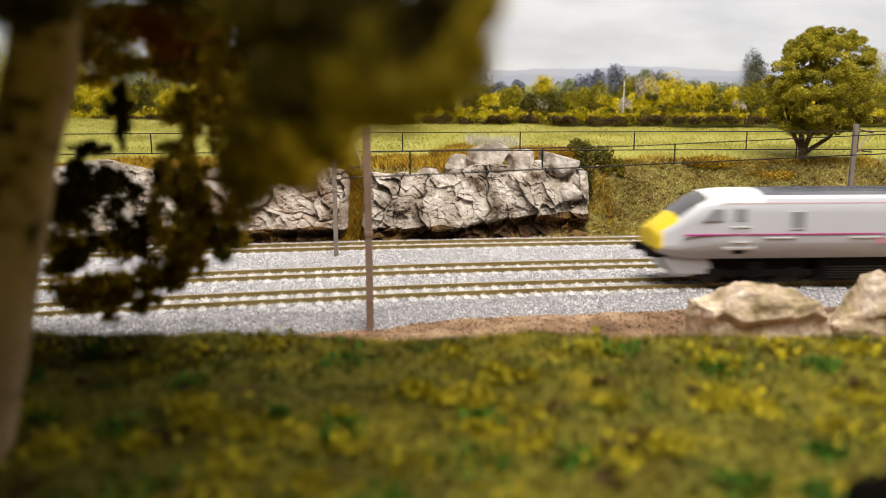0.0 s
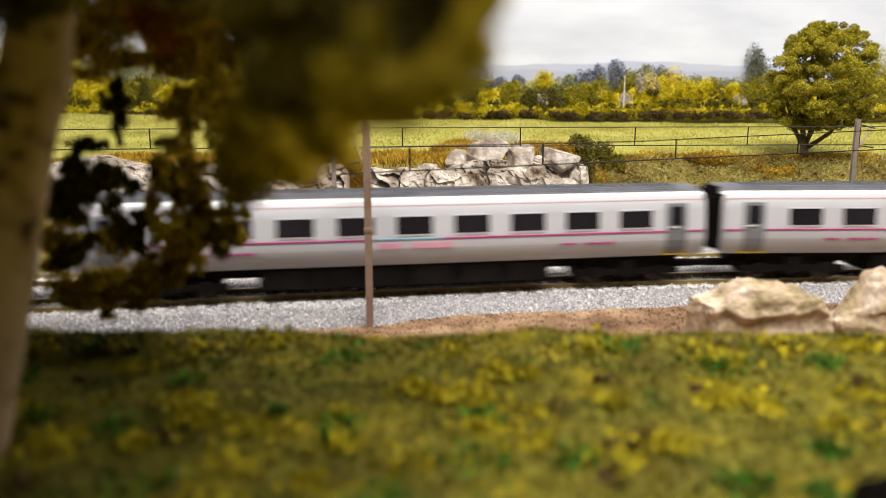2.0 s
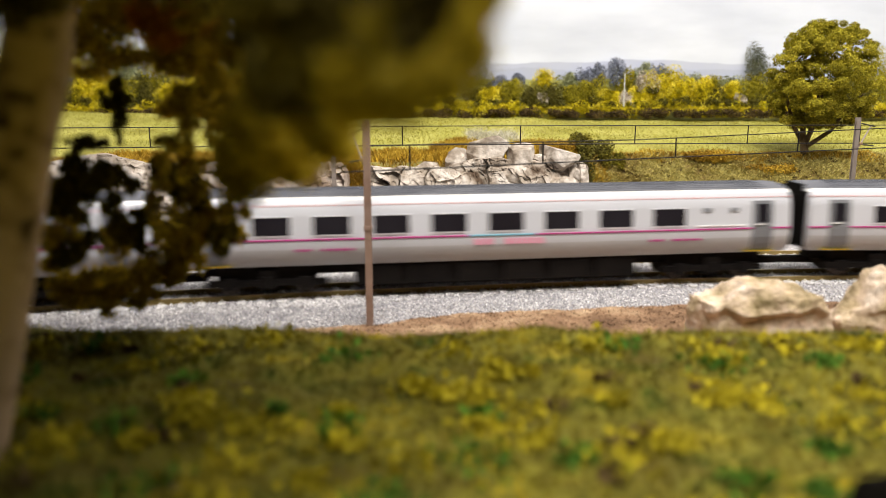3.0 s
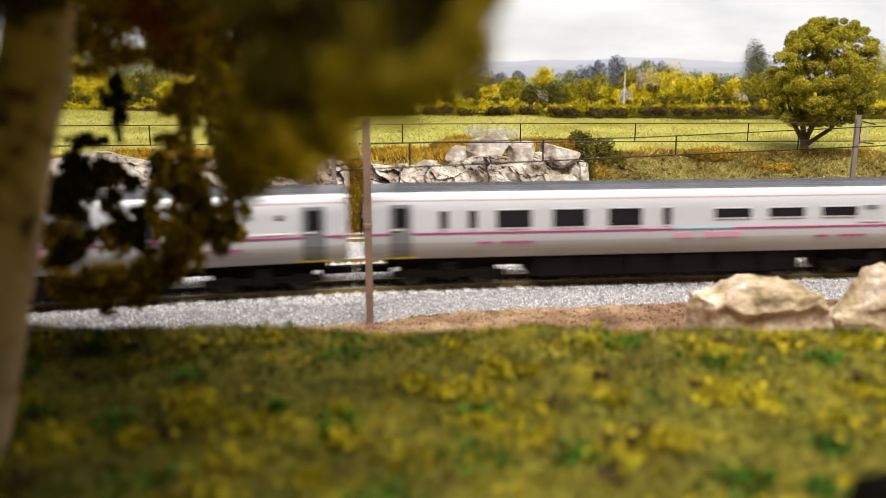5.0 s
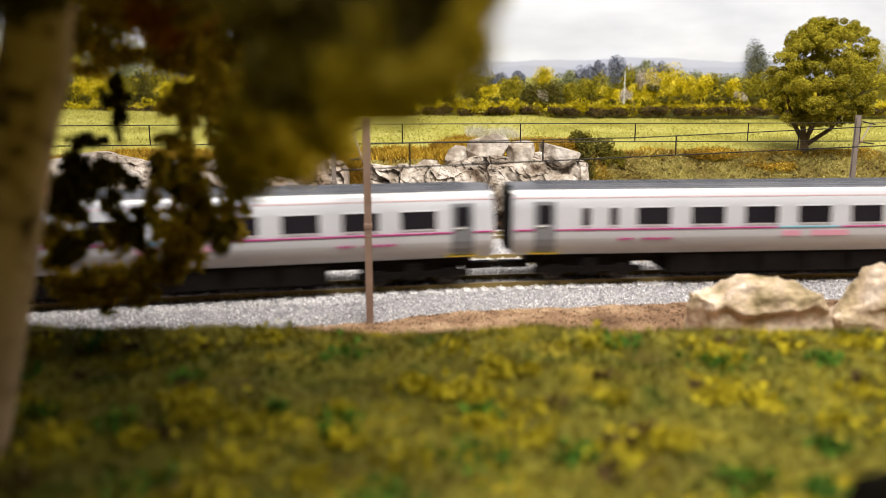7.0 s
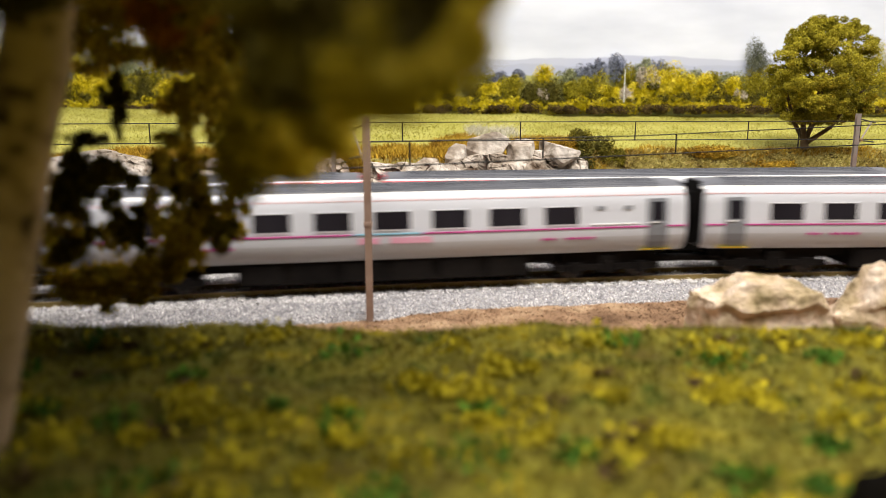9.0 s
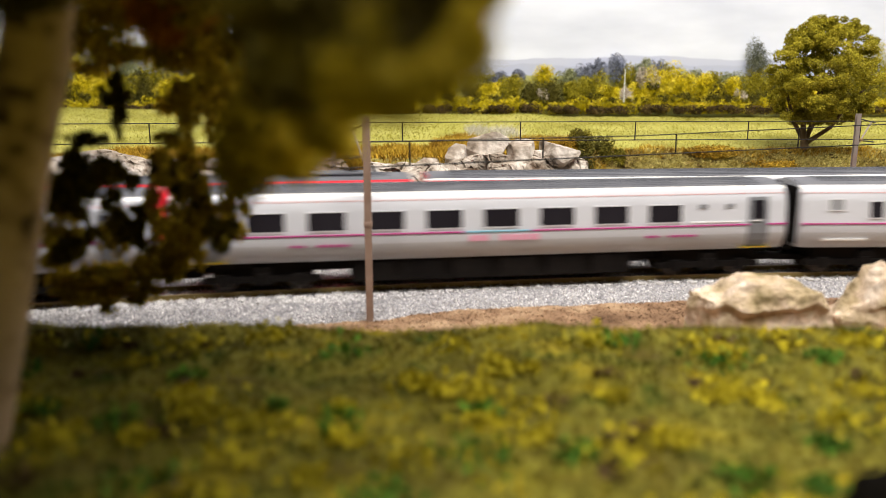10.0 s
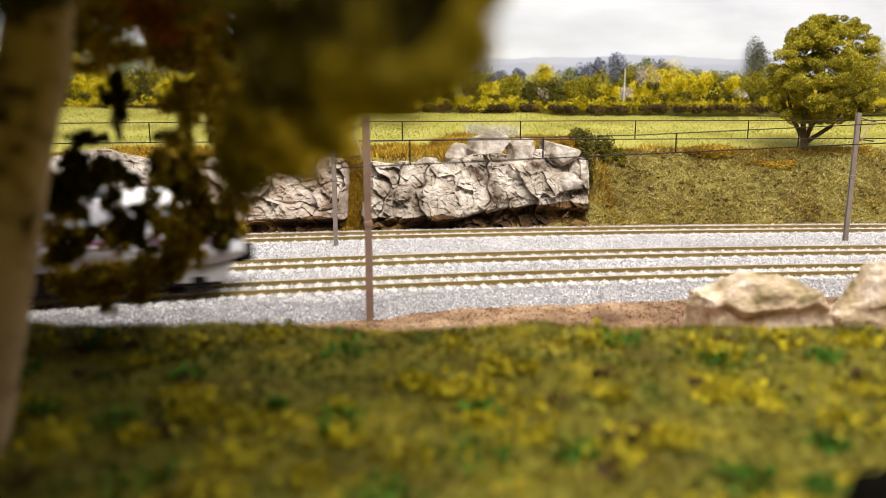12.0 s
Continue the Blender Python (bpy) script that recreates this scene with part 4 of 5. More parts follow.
    p.location = (0.2005, BACK_Y - 0.016, z0 + 0.012)
    tagged(p, "thin white pole among the hedgerow bushes", "pole")
    part("shaft", tube(bmesh.new(), [(0, 0, 0), (0, 0, 0.036)], [0.0006, 0.0004], 6), M_WHITE, p)


build_hedgerow()


# the birch close to the camera
def on_ray(x, y, d):
    """A place d metres away, x to the right and y down from the line of sight, in units of the half width."""
    a = radians(11.4)
    u, w = x * 0.5895, y * 0.5895
    return (u * d, d * (math.cos(a) - w * math.sin(a)), 0.0872 - d * (math.sin(a) + w * math.cos(a)))


def clump(x, y, d, rx, rz):
    return (*on_ray(x, y, d), rx * 0.5895 * d, rx * 0.45 * d, rz * 0.5895 * d)


CROWN = [clump(-0.20, -0.46, 0.064, 0.18, 0.12), clump(-0.28, -0.58, 0.066, 0.24, 0.12), clump(-0.07, -0.48, 0.060, 0.075, 0.12), clump(-0.15, -0.39, 0.066, 0.08, 0.06),
         clump(-0.34, -0.40, 0.085, 0.12, 0.10), clump(0.00, -0.58, 0.060, 0.08, 0.09), clump(-0.28, -0.37, 0.080, 0.08, 0.06), clump(-0.43, -0.52, 0.090, 0.07, 0.08),
         clump(-0.66, -0.64, 0.090, 0.28, 0.05), clump(-0.97, -0.60, 0.105, 0.12, 0.08), clump(-0.21, -0.38, 0.070, 0.08, 0.06)]
# rim of the crown, its light put into a brighter leaf colour
EDGE = [clump(0.05, -0.50, 0.060, 0.055, 0.12), clump(-0.02, -0.42, 0.062, 0.07, 0.08), clump(-0.10, -0.35, 0.066, 0.07, 0.06), clump(-0.20, -0.33, 0.072, 0.07, 0.05),
        clump(-0.29, -0.28, 0.085, 0.06, 0.05), clump(0.09, -0.59, 0.060, 0.06, 0.07), clump(-0.40, -0.29, 0.11, 0.10, 0.10), clump(-0.33, -0.21, 0.11, 0.06, 0.06), clump(-0.45, -0.20, 0.12, 0.08, 0.09),
        clump(-0.37, -0.25, 0.105, 0.07, 0.07), clump(0.06, -0.46, 0.057, 0.055, 0.09), clump(0.00, -0.40, 0.057, 0.07, 0.07), clump(-0.08, -0.38, 0.058, 0.06, 0.05), clump(-0.25, -0.25, 0.085, 0.06, 0.05), clump(-0.15, -0.40, 0.062, 0.14, 0.10), clump(-0.10, -0.47, 0.062, 0.14, 0.10)]
SPRAYS = [clump(-0.86, -0.05, 0.184, 0.05, 0.05), clump(-0.60, -0.24, 0.177, 0.05, 0.04), clump(-0.585, -0.33, 0.177, 0.04, 0.05), clump(-0.575, -0.14, 0.184, 0.04, 0.06), clump(-0.65, -0.09, 0.184, 0.03, 0.06), clump(-0.63, -0.19, 0.184, 0.035, 0.05), clump(-0.40, -0.23, 0.184, 0.09, 0.09), clump(-0.49, -0.13, 0.190, 0.08, 0.09), clump(-0.53, -0.03, 0.193, 0.07, 0.06), clump(-0.33, -0.27, 0.177, 0.07, 0.06),
          clump(-0.58, -0.06, 0.204, 0.06, 0.09), clump(-0.87, 0.02, 0.204, 0.04, 0.05), clump(-0.79, 0.085, 0.204, 0.11, 0.045), clump(-0.67, 0.06, 0.204, 0.08, 0.06), clump(-0.61, 0.01, 0.204, 0.06, 0.06),
          clump(-0.757, 0.125, 0.204, 0.022, 0.025), clump(-0.49, -0.05, 0.204, 0.045, 0.045), clump(-0.54, -0.40, 0.204, 0.07, 0.10), clump(-0.46, -0.33, 0.197, 0.08, 0.09),
          clump(-0.55, -0.22, 0.197, 0.07, 0.08), clump(-0.74, 0.06, 0.204, 0.10, 0.05)]
VEIL = [clump(-0.80, -0.56, 0.180, 0.16, 0.05), clump(-0.60, -0.57, 0.180, 0.16, 0.06), clump(-0.47, -0.48, 0.170, 0.07, 0.08), clump(-0.90, -0.43, 0.197, 0.06, 0.05), clump(-0.55, -0.36, 0.190, 0.07, 0.09), clump(-0.70, -0.50, 0.190, 0.20, 0.06), clump(-0.60, -0.46, 0.190, 0.12, 0.07), clump(-0.85, -0.50, 0.190, 0.12, 0.06),
        clump(-0.60, -0.33, 0.204, 0.06, 0.06), clump(-0.74, -0.44, 0.197, 0.14, 0.05), clump(-0.66, -0.02, 0.204, 0.12, 0.08), clump(-0.52, -0.50, 0.177, 0.08, 0.09), clump(-0.50, -0.42, 0.163, 0.06, 0.08), clump(-0.54, -0.56, 0.150, 0.10, 0.05)]
CLUSTERS = [clump(-0.70, -0.06, 0.190, 0.05, 0.05), clump(-0.84, -0.02, 0.190, 0.06, 0.05), clump(-0.64, -0.19, 0.190, 0.035, 0.05), clump(-0.57, -0.12, 0.190, 0.04, 0.05), clump(-0.74, -0.36, 0.177, 0.032, 0.035), clump(-0.735, -0.31, 0.177, 0.015, 0.05), clump(-0.835, -0.13, 0.184, 0.065, 0.08), clump(-0.745, -0.15, 0.184, 0.045, 0.06), clump(-0.80, -0.25, 0.184, 0.045, 0.016), clump(-0.50, -0.04, 0.177, 0.04, 0.04)]
RUST = [clump(-0.63, -0.50, 0.163, 0.05, 0.045), clump(-0.56, -0.55, 0.163, 0.06, 0.05), clump(-0.68, -0.54, 0.163, 0.04, 0.04)]
# extra foliage out of view, added only to block light from the turf
OVERHEAD = [(-0.22, 0.06, 0.16, 0.06, 0.08, 0.03), (-0.15, -0.02, 0.18, 0.06, 0.05, 0.03), (-0.13, 0.14, 0.145, 0.05, 0.05, 0.02), (-0.06, 0.14, 0.140, 0.05, 0.05, 0.018), (-0.10, 0.17, 0.155, 0.05, 0.05, 0.025),
            (-0.17, 0.10, 0.15, 0.06, 0.07, 0.03), (-0.12, 0.20, 0.155, 0.05, 0.04, 0.025), (-0.20, 0.15, 0.16, 0.06, 0.06, 0.03), (-0.16, 0.21, 0.15, 0.06, 0.05, 0.03), (-0.02, 0.13, 0.150, 0.04, 0.045, 0.018),
            (-0.19, 0.11, 0.09, 0.04, 0.07, 0.05), (-0.16, 0.04, 0.13, 0.05, 0.05, 0.04), (-0.05, 0.19, 0.160, 0.05, 0.04, 0.018), (-0.10, 0.10, 0.165, 0.05, 0.04, 0.02),
            (-0.055, 0.125, 0.122, 0.045, 0.045, 0.010), (-0.080, 0.065, 0.122, 0.032, 0.045, 0.010), (-0.095, 0.030, 0.135, 0.05, 0.05, 0.02), (-0.105, 0.09, 0.128, 0.05, 0.05, 0.014)]


def tattered(r, clumps, pieces):
    """Each clump broken up into smaller ones with gaps between them."""
    out = []
    for c in clumps:
        c = np.array(c)
        for _ in range(pieces):
            d = r.normal(size=3)
            d *= r.random() ** 0.4 / np.linalg.norm(d)
            out.append((*(c[:3] + d * c[3:]), *(c[3:] * r.uniform(0.18, 0.46))))
    return out


def build_birch():
    r = np.random.default_rng(31)
    base = Vector((-0.0748, 0.128, 0.018))
    root = new("birch_tree")
    root.location = base
    tagged(root, "birch tree with pale banded trunk and dark drooping foliage", "tree")
    part("trunk", tube(bmesh.new(), [(-0.0130, 0, -0.004), (-0.0112, 0, 0.006), (-0.0044, 0, 0.032), (0.0029, 0, 0.062), (0.0070, 0.001, 0.076), (0.0115, 0.002, 0.105), (0.015, 0.0, 0.19)],
                       [0.0058, 0.0055, 0.0055, 0.0056, 0.0056, 0.0048, 0.0028], 16), M_BIRCH, root, "pale birch trunk with dark bands", True)
    for k in (0, 2, 4, 6, 10):
        e = Vector(CROWN[k][:3]) - base
        s = Vector((0.0115, 0.002, 0.106))
        part("limb", tube(bmesh.new(), [s, s.lerp(e, 0.6) + Vector((0, 0, 0.014)), e], [0.0018, 0.0012, 0.0005], 7), M_BARK, root, smooth=True)
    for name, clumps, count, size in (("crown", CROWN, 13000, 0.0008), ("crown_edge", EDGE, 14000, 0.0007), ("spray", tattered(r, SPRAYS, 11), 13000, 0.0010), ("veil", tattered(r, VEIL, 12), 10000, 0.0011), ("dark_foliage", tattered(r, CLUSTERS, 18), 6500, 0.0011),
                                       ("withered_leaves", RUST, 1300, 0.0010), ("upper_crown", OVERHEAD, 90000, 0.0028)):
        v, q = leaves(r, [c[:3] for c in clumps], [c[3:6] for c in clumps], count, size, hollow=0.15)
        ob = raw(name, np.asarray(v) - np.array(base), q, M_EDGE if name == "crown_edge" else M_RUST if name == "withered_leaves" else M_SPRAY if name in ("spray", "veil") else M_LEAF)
        ob.parent = root


build_birch()


def build_dark_shape():
    """A dark rounded block on the knoll close to the camera, added for something unidentified."""
    ob = rock("black_stone", (0.063, 0.085, 0.026), (0.0215, 0.012, 0.0205), 77, M_BLACK, "unidentified dark out-of-focus shape at the near edge of the turf", "stone", 0.05)
    return ob


build_dark_shape()


# ---- trains ----
PROFILE = [(0.0150, 0.0112), (0.0172, 0.0150), (0.0180, 0.0190), (0.0180, 0.0235), (0.0178, 0.0245), (0.0170, 0.0345), (0.0160, 0.0405), (0.0156, 0.0412),
           (0.0150, 0.0432), (0.0132, 0.0452), (0.0105, 0.0470), (0.0070, 0.0484), (0.0030, 0.0491), (0.0, 0.0493)]


def side_y(z):
    zs = [p[1] for p in PROFILE]
    return float(np.interp(z, zs, [p[0] for p in PROFILE]))


def shell(sections):
    """A body drawn through (x, half-width factor, bottom, top) sections; faces carry the index of their band."""
    bm = bmesh.new()
    lay = bm.faces.layers.int.new("band")
    rings = []
    for x, wf, zb, zt in sections:
        pts = []
        for y, z in PROFILE:
            zz = zb + (z - 0.0112) * (zt - zb) / (0.0493 - 0.0112)
            pts.append((x, -y * wf, zz))
        ring = [bm.verts.new(p) for p in pts] + [bm.verts.new((x, -p[1], p[2])) for p in reversed(pts[:-1])]
        rings.append(ring)
    n = len(rings[0])
    half = len(PROFILE) - 1
    for a, b in zip(rings, rings[1:]):
        for k in range(n):
            f = bm.faces.new((a[k], b[k], b[(k + 1) % n], a[(k + 1) % n]))
            band = k if k < half else 2 * half - 1 - k
            f[lay] = band
            f.material_index = 0 if k == n - 1 else 1 if band < 2 else 0 if band < 8 else 2 if band < 9 else 3
            f.smooth = True
    bm.faces.new(rings[0])
    bm.faces.new(rings[-1][::-1])
    return bm


def slab(bm, x0, x1, z0, z1, out=0.0003, inn=0.0006, sides=(-1, 1), steps=1):
    """A thin plate on the body side, which follows its lean."""
    for sg in sides:
        for i in range(steps):
            a, b = z0 + (z1 - z0) * i / steps, z0 + (z1 - z0) * (i + 1) / steps
            vs = [bm.verts.new((x, sg * (side_y(z) + o), z)) for x, z in ((x0, a), (x1, a), (x1, b), (x0, b)) for o in (out, -inn)]
            o, k = vs[0::2], vs[1::2]
            bm.faces.new(o if sg < 0 else o[::-1])
            bm.faces.new(k if sg > 0 else k[::-1])
            for j in range(4):
                m = (j + 1) % 4
                bm.faces.new((o[j], k[j], k[m], o[m]) if sg < 0 else (o[m], k[m], k[j], o[j]))
    return bm


def plate(b, vs, sg, narrow=1.0):
    """A thin flat piece with the given outline (x, z) on the body side."""
    f = [b.verts.new((x, sg * (side_y(z) * narrow + 0.0005), z)) for x, z in vs]
    k = [b.verts.new((v.co.x, v.co.y - sg * 0.0009, v.co.z)) for v in f]
    b.faces.new(f if sg < 0 else f[::-1])
    for j in range(4):
        b.faces.new((f[j], k[j], k[(j + 1) % 4], f[(j + 1) % 4]))
    return b


def both(name, x0, x1, z0, z1, out, material, root, label=""):
    """The same thin plate on either side of the body, each a part of its own."""
    for sg in (-1, 1):
        part(name, slab(bmesh.new(), x0, x1, z0, z1, out, 0.0006, (sg,)), material, root, label)


def bogie(root, x, wheelbase=0.034, deep=False):
    b = bmesh.new()
    for sg in (-1, 1):
        box(b, x - wheelbase / 2 - 0.010, x + wheelbase / 2 + 0.010, sg * 0.0125 - 0.0012, sg * 0.0125 + 0.0012, 0.0048, 0.0078, 0.0004)
        for k in (-1, 1):
            box(b, x + k * wheelbase / 2 - 0.003, x + k * wheelbase / 2 + 0.003, sg * 0.0135 - 0.0012, sg * 0.0135 + 0.0012, 0.0035, 0.0090, 0.0004)
        box(b, x - 0.004, x + 0.004, sg * 0.0130 - 0.0015, sg * 0.0130 + 0.0015, 0.0035, 0.0105, 0.0004)
        for k in (-1, 0, 1):
            tube(b, [(x + k * 0.0025, sg * 0.0145, 0.0045), (x + k * 0.0025, sg * 0.0145, 0.0095)], [0.0009] * 2, 8)
    box(b, x - wheelbase / 2 - 0.006, x + wheelbase / 2 + 0.006, -0.0118, 0.0118, 0.0078, 0.0122)
    box(b, x - 0.0050, x + 0.0050, -0.0118, 0.0118, 0.0030, 0.0100)
    ob = part("bogie", b, M_BLACK, root)
    for k in (-1, 1):
        w = bmesh.new()
        for sg in (-1, 1):
            tube(w, [(x + k * wheelbase / 2, sg * 0.0072, 0.0062), (x + k * wheelbase / 2, sg * 0.0095, 0.0062)], [0.0062, 0.0060], 20)
        tube(w, [(x + k * wheelbase / 2, -0.012, 0.0062), (x + k * wheelbase / 2, 0.012, 0.0062)], [0.0011] * 2, 8)
        part("wheelset", w, M_STEEL, ob, "dark steel wheelset")


def underframe(root, x0, x1, z0, louvres=False, reach=0.098):
    ob = part("underframe", box(bmesh.new(), x0, x1, -0.0135, 0.0135, z0, 0.0114, 0.0006), M_BLACK, root, "black underframe")
    part("floor_pan", box(bmesh.new(), -reach, reach, -0.0060, 0.0060, 0.0085, 0.0113), M_BLACK, ob)
    if louvres:
        for sg in (-1, 1):
            for k in range(5):
                y = sorted((sg * 0.0134, sg * 0.0143))
                part("louvre", box(bmesh.new(), x0 + 0.004, x1 - 0.004, *y, z0 + 0.0008 + k * 0.0013, z0 + 0.0012 + k * 0.0013), M_STEEL, ob)
    else:
        n = 6
        for k in range(n):
            a = x0 + (x1 - x0) * (k + 0.1) / n
            part("equipment_box", box(bmesh.new(), a, a + (x1 - x0) * 0.8 / n, -0.0148, 0.0148, z0 + 0.0007, 0.0108, 0.0004), M_BLACK, ob)


def roof_ribs(root, x0, x1, rows=6, mat_=None):
    b = bmesh.new()
    for k in range(rows):
        for sg in (-1, 1):
            y = 0.0025 + k * 0.0021
            z = float(np.interp(-y, [-p[0] for p in PROFILE[8:]], [p[1] for p in PROFILE[8:]]))
            box(b, x0, x1, sg * y - 0.00022, sg * y + 0.00022, z - 0.0004, z + 0.0004)
    part("roof_rib", b, mat_ or M_ROOF, root, "fine ribs along the grey roof")


def lettering(root, x, z, w, h, material, n=9):
    """Bars that stand for a line of small words, on either side."""
    for sg in (-1, 1):
        for k in range(n):
            a = x - w / 2 + w * k / n
            if k != n // 2 - 1:
                part("lettering", slab(bmesh.new(), a, a + w * 0.72 / n, z - h / 2, z + h / 2, 0.00035, 0.0006, (sg,)), material, root, "pale pink lettering on the body side")


def ring(x0, x1, z0, z1, t, sg, out=0.0005):
    """A window surround in one piece."""
    bm = bmesh.new()
    inner = [(x0, z0), (x1, z0), (x1, z1), (x0, z1)]
    outer = [(x0 - t, z0 - t), (x1 + t, z0 - t), (x1 + t, z1 + t), (x0 - t, z1 + t)]
    vs = [[bm.verts.new((x, sg * (side_y(z) + o), z)) for x, z in pts] for pts, o in ((outer, -0.0003), (outer, out), (inner, out), (inner, -0.0003))]
    for a, b in zip(vs, vs[1:]):
        for j in range(4):
            m = (j + 1) % 4
            bm.faces.new((a[j], a[m], b[m], b[j]))
    bmesh.ops.recalc_face_normals(bm, faces=bm.faces)
    return bm


def window(root, x, w, z0, z1, pane, frame_mat=None, name="window"):
    for sg in (-1, 1):
        ob = part(name, ring(x - w / 2, x + w / 2, z0, z1, 0.0005, sg, 0.0004), frame_mat or M_PALE, root, "raised window surround")
        part("pane", slab(bmesh.new(), x - w / 2, x + w / 2, z0, z1, 0.00025, 0.0006, (sg,)), pane, ob, "dark tinted window pane")


def door(root, x, w=0.0104, material=None):
    for sg in (-1, 1):
        s = (sg,)
        bm = slab(bmesh.new(), x - w / 2, x + w / 2, 0.0125, 0.0385, 0.00045, 0.0006, s, 16)
        bmesh.ops.remove_doubles(bm, verts=bm.verts, dist=1e-6)
        d = part("door", bm, material or M_DOOR, root, "slate-grey plug door")
        part("door_window", slab(bmesh.new(), x - w * 0.30, x + w * 0.30, 0.0262, 0.0365, 0.0006, 0.0006, s), M_GLASS, d)
        part("handle", slab(bmesh.new(), x - w * 0.42, x + w * 0.1, 0.0250, 0.0254, 0.0010, 0.0006, s), M_WHITE, d)
        part("step", slab(bmesh.new(), x - w * 0.7, x + w * 0.7, 0.0116, 0.0120, 0.0012, 0.0006, s), M_YELLOW, d, "yellow step edge")


def body_mats(livery):
    if livery == "red":
        return [M_RED, M_RED, M_RED, M_ROOF]
    return [M_SILVER, M_LOWGREY, M_WHITE, M_ROOF]


def stripes(root, x0, x1, livery, blue=None, line_from=0.0):
    if livery == "red":
        both("stripe", x0, x1, 0.0116, 0.0140, 0.0004, M_LOWGREY, root, "pale stripe low on the red side")
        return
    for a, c in ([(x0, x1)] if not blue else [(x0, blue[0]), (blue[1], x1)]):
        both("stripe", a, c, 0.0229, 0.0235, 0.00030, M_MAGENTA, root, "thin magenta stripe along the side")
    if blue:
        both("blue_stripe", blue[0], blue[1], 0.0229, 0.0235, 0.00030, M_BLUE, root, "short pale blue part of the stripe")
    both("orange_line", x0 + line_from, x1, 0.04065, 0.0409, 0.00020, M_ORANGE, root, "hairline orange stripe under the white band")


def gangway(root, x, sg):
    b = box(bmesh.new(), min(x, x + sg * 0.0010), max(x, x + sg * 0.0010), -0.0055, 0.0055, 0.0118, 0.0400, 0.0004)
    part("gangway", b, M_BLACK, root, "black gangway plate")
    c = bmesh.new()
    box(c, min(x - sg * 0.012, x + sg * 0.0044), max(x - sg * 0.012, x + sg * 0.0044), -0.003, 0.003, 0.0055, 0.0085, 0.0004)
    part("coupling", c, M_BLACK, root)


def coach(kind, livery="silver"):
    """A coach; kind: which windows it has."""
    L = 0.2925
    h = L / 2
    root = new("railway_coach")
    mats = body_mats(livery)
    secs = [(-h, 0.955, 0.0118, 0.0482), (-h + 0.0015, 0.985, 0.0113, 0.0490), (-h + 0.004, 1, 0.0112, 0.0493), (-h * 0.5, 1, 0.0112, 0.0493), (0, 1, 0.0112, 0.0493), (h * 0.5, 1, 0.0112, 0.0493),
            (h - 0.004, 1, 0.0112, 0.0493), (h - 0.0015, 0.985, 0.0113, 0.0490), (h, 0.955, 0.0118, 0.0482)]
    part("body", shell(secs), mats, root)
    roof_ribs(root, -h + 0.012, h - 0.012)
    for e in (-1, 1):
        b = bmesh.new()
        for z0, z1, w in ((0.0125, 0.043, 0.0148), (0.043, 0.0478, 0.0095)):
            box(b, e * h - 0.0006, e * h + 0.0006, -w, w, z0, z1)
        part("end_panel", b, M_RED if livery == "mixed" else M_BLACK, root, "red end wall" if livery == "mixed" else "black end wall")
        if livery == "mixed":
            for sg in (-1, 1):
                bm = slab(bmesh.new(), *sorted((e * (h - 0.0005), e * (h - 0.062))), 0.0398, 0.0440, 0.0003, 0.0006, (sg,), 3)
                part("red_band", bm, M_RED, root, "red band below the roof")
                bm = slab(bmesh.new(), *sorted((e * (h - 0.0005), e * (h - 0.030))), 0.0125, 0.0398, 0.0003, 0.0006, (sg,), 5)
                part("red_panel", bm, M_RED, root, "red panel at the coach end")
        gangway(root, e * (h + 0.0006), e)
        if kind == "C" and e > 0:
            window(root, h - 0.0135, 0.0062, 0.0262, 0.0365, M_GLASS)
        else:
            door(root, e * (h - 0.0155))
    big = 0.0166
    if kind == "A":
        xs = [-h + 0.0685 + 0.0268 * k for k in range(8)]
        for x in (-h + 0.0355, -h + 0.0490):
            window(root, x, 0.0042, 0.0253, 0.0345, M_GLASS)
    elif kind == "B":
        xs = [-h + 0.0410 + 0.0268 * k for k in range(8)]
        for x in (-h + 0.2480, -h + 0.2620):
            for sg in (-1, 1):
                part("vent", slab(bmesh.new(), x - 0.0020, x + 0.0020, 0.0325, 0.0345, 0.0004, 0.0006, (sg,)), M_DOOR, root, "small grey vent")
        both("panel_rim", -h + 0.242, -h + 0.268, 0.0246, 0.0251, 0.0004, M_WHITE, root)
    else:
        xs = [-h + 0.0685 + 0.0268 * k for k in range(3)]
        for x in (-h + 0.0355, -h + 0.0490, -h + 0.143):
            window(root, x, 0.0042, 0.0253, 0.0345, M_GLASS)
        for k in range(3):
            window(root, -h + 0.176 + 0.0275 * k, 0.0185, 0.0285, 0.0335, M_GLASS)
        window(root, h - 0.045, 0.0110, 0.0255, 0.0340, M_SILVER)
        both("vent", h - 0.048, h - 0.042, 0.0322, 0.0342, 0.0006, M_DOOR, root, "small grey vent")
    for x in xs:
        window(root, x, big, 0.0253, 0.0345, M_GLASS)
    stripes(root, -h + 0.001, h - 0.001, livery, (-0.016, 0.016) if kind != "C" else (0.0, 0.030))
    if livery != "red":
        lettering(root, 0.004 if kind != "C" else 0.018, 0.0203, 0.034, 0.0026, M_PINK, 7)
        lettering(root, -h + 0.065, 0.0186, 0.027, 0.0011, M_MAGENTA, 7)
        lettering(root, h - 0.060, 0.0186, 0.027, 0.0011, M_MAGENTA, 7)
    underframe(root, -0.068, 0.068, 0.0035, reach=0.138)
    for e in (-1, 1):
        bogie(root, e * 0.108)
    return root


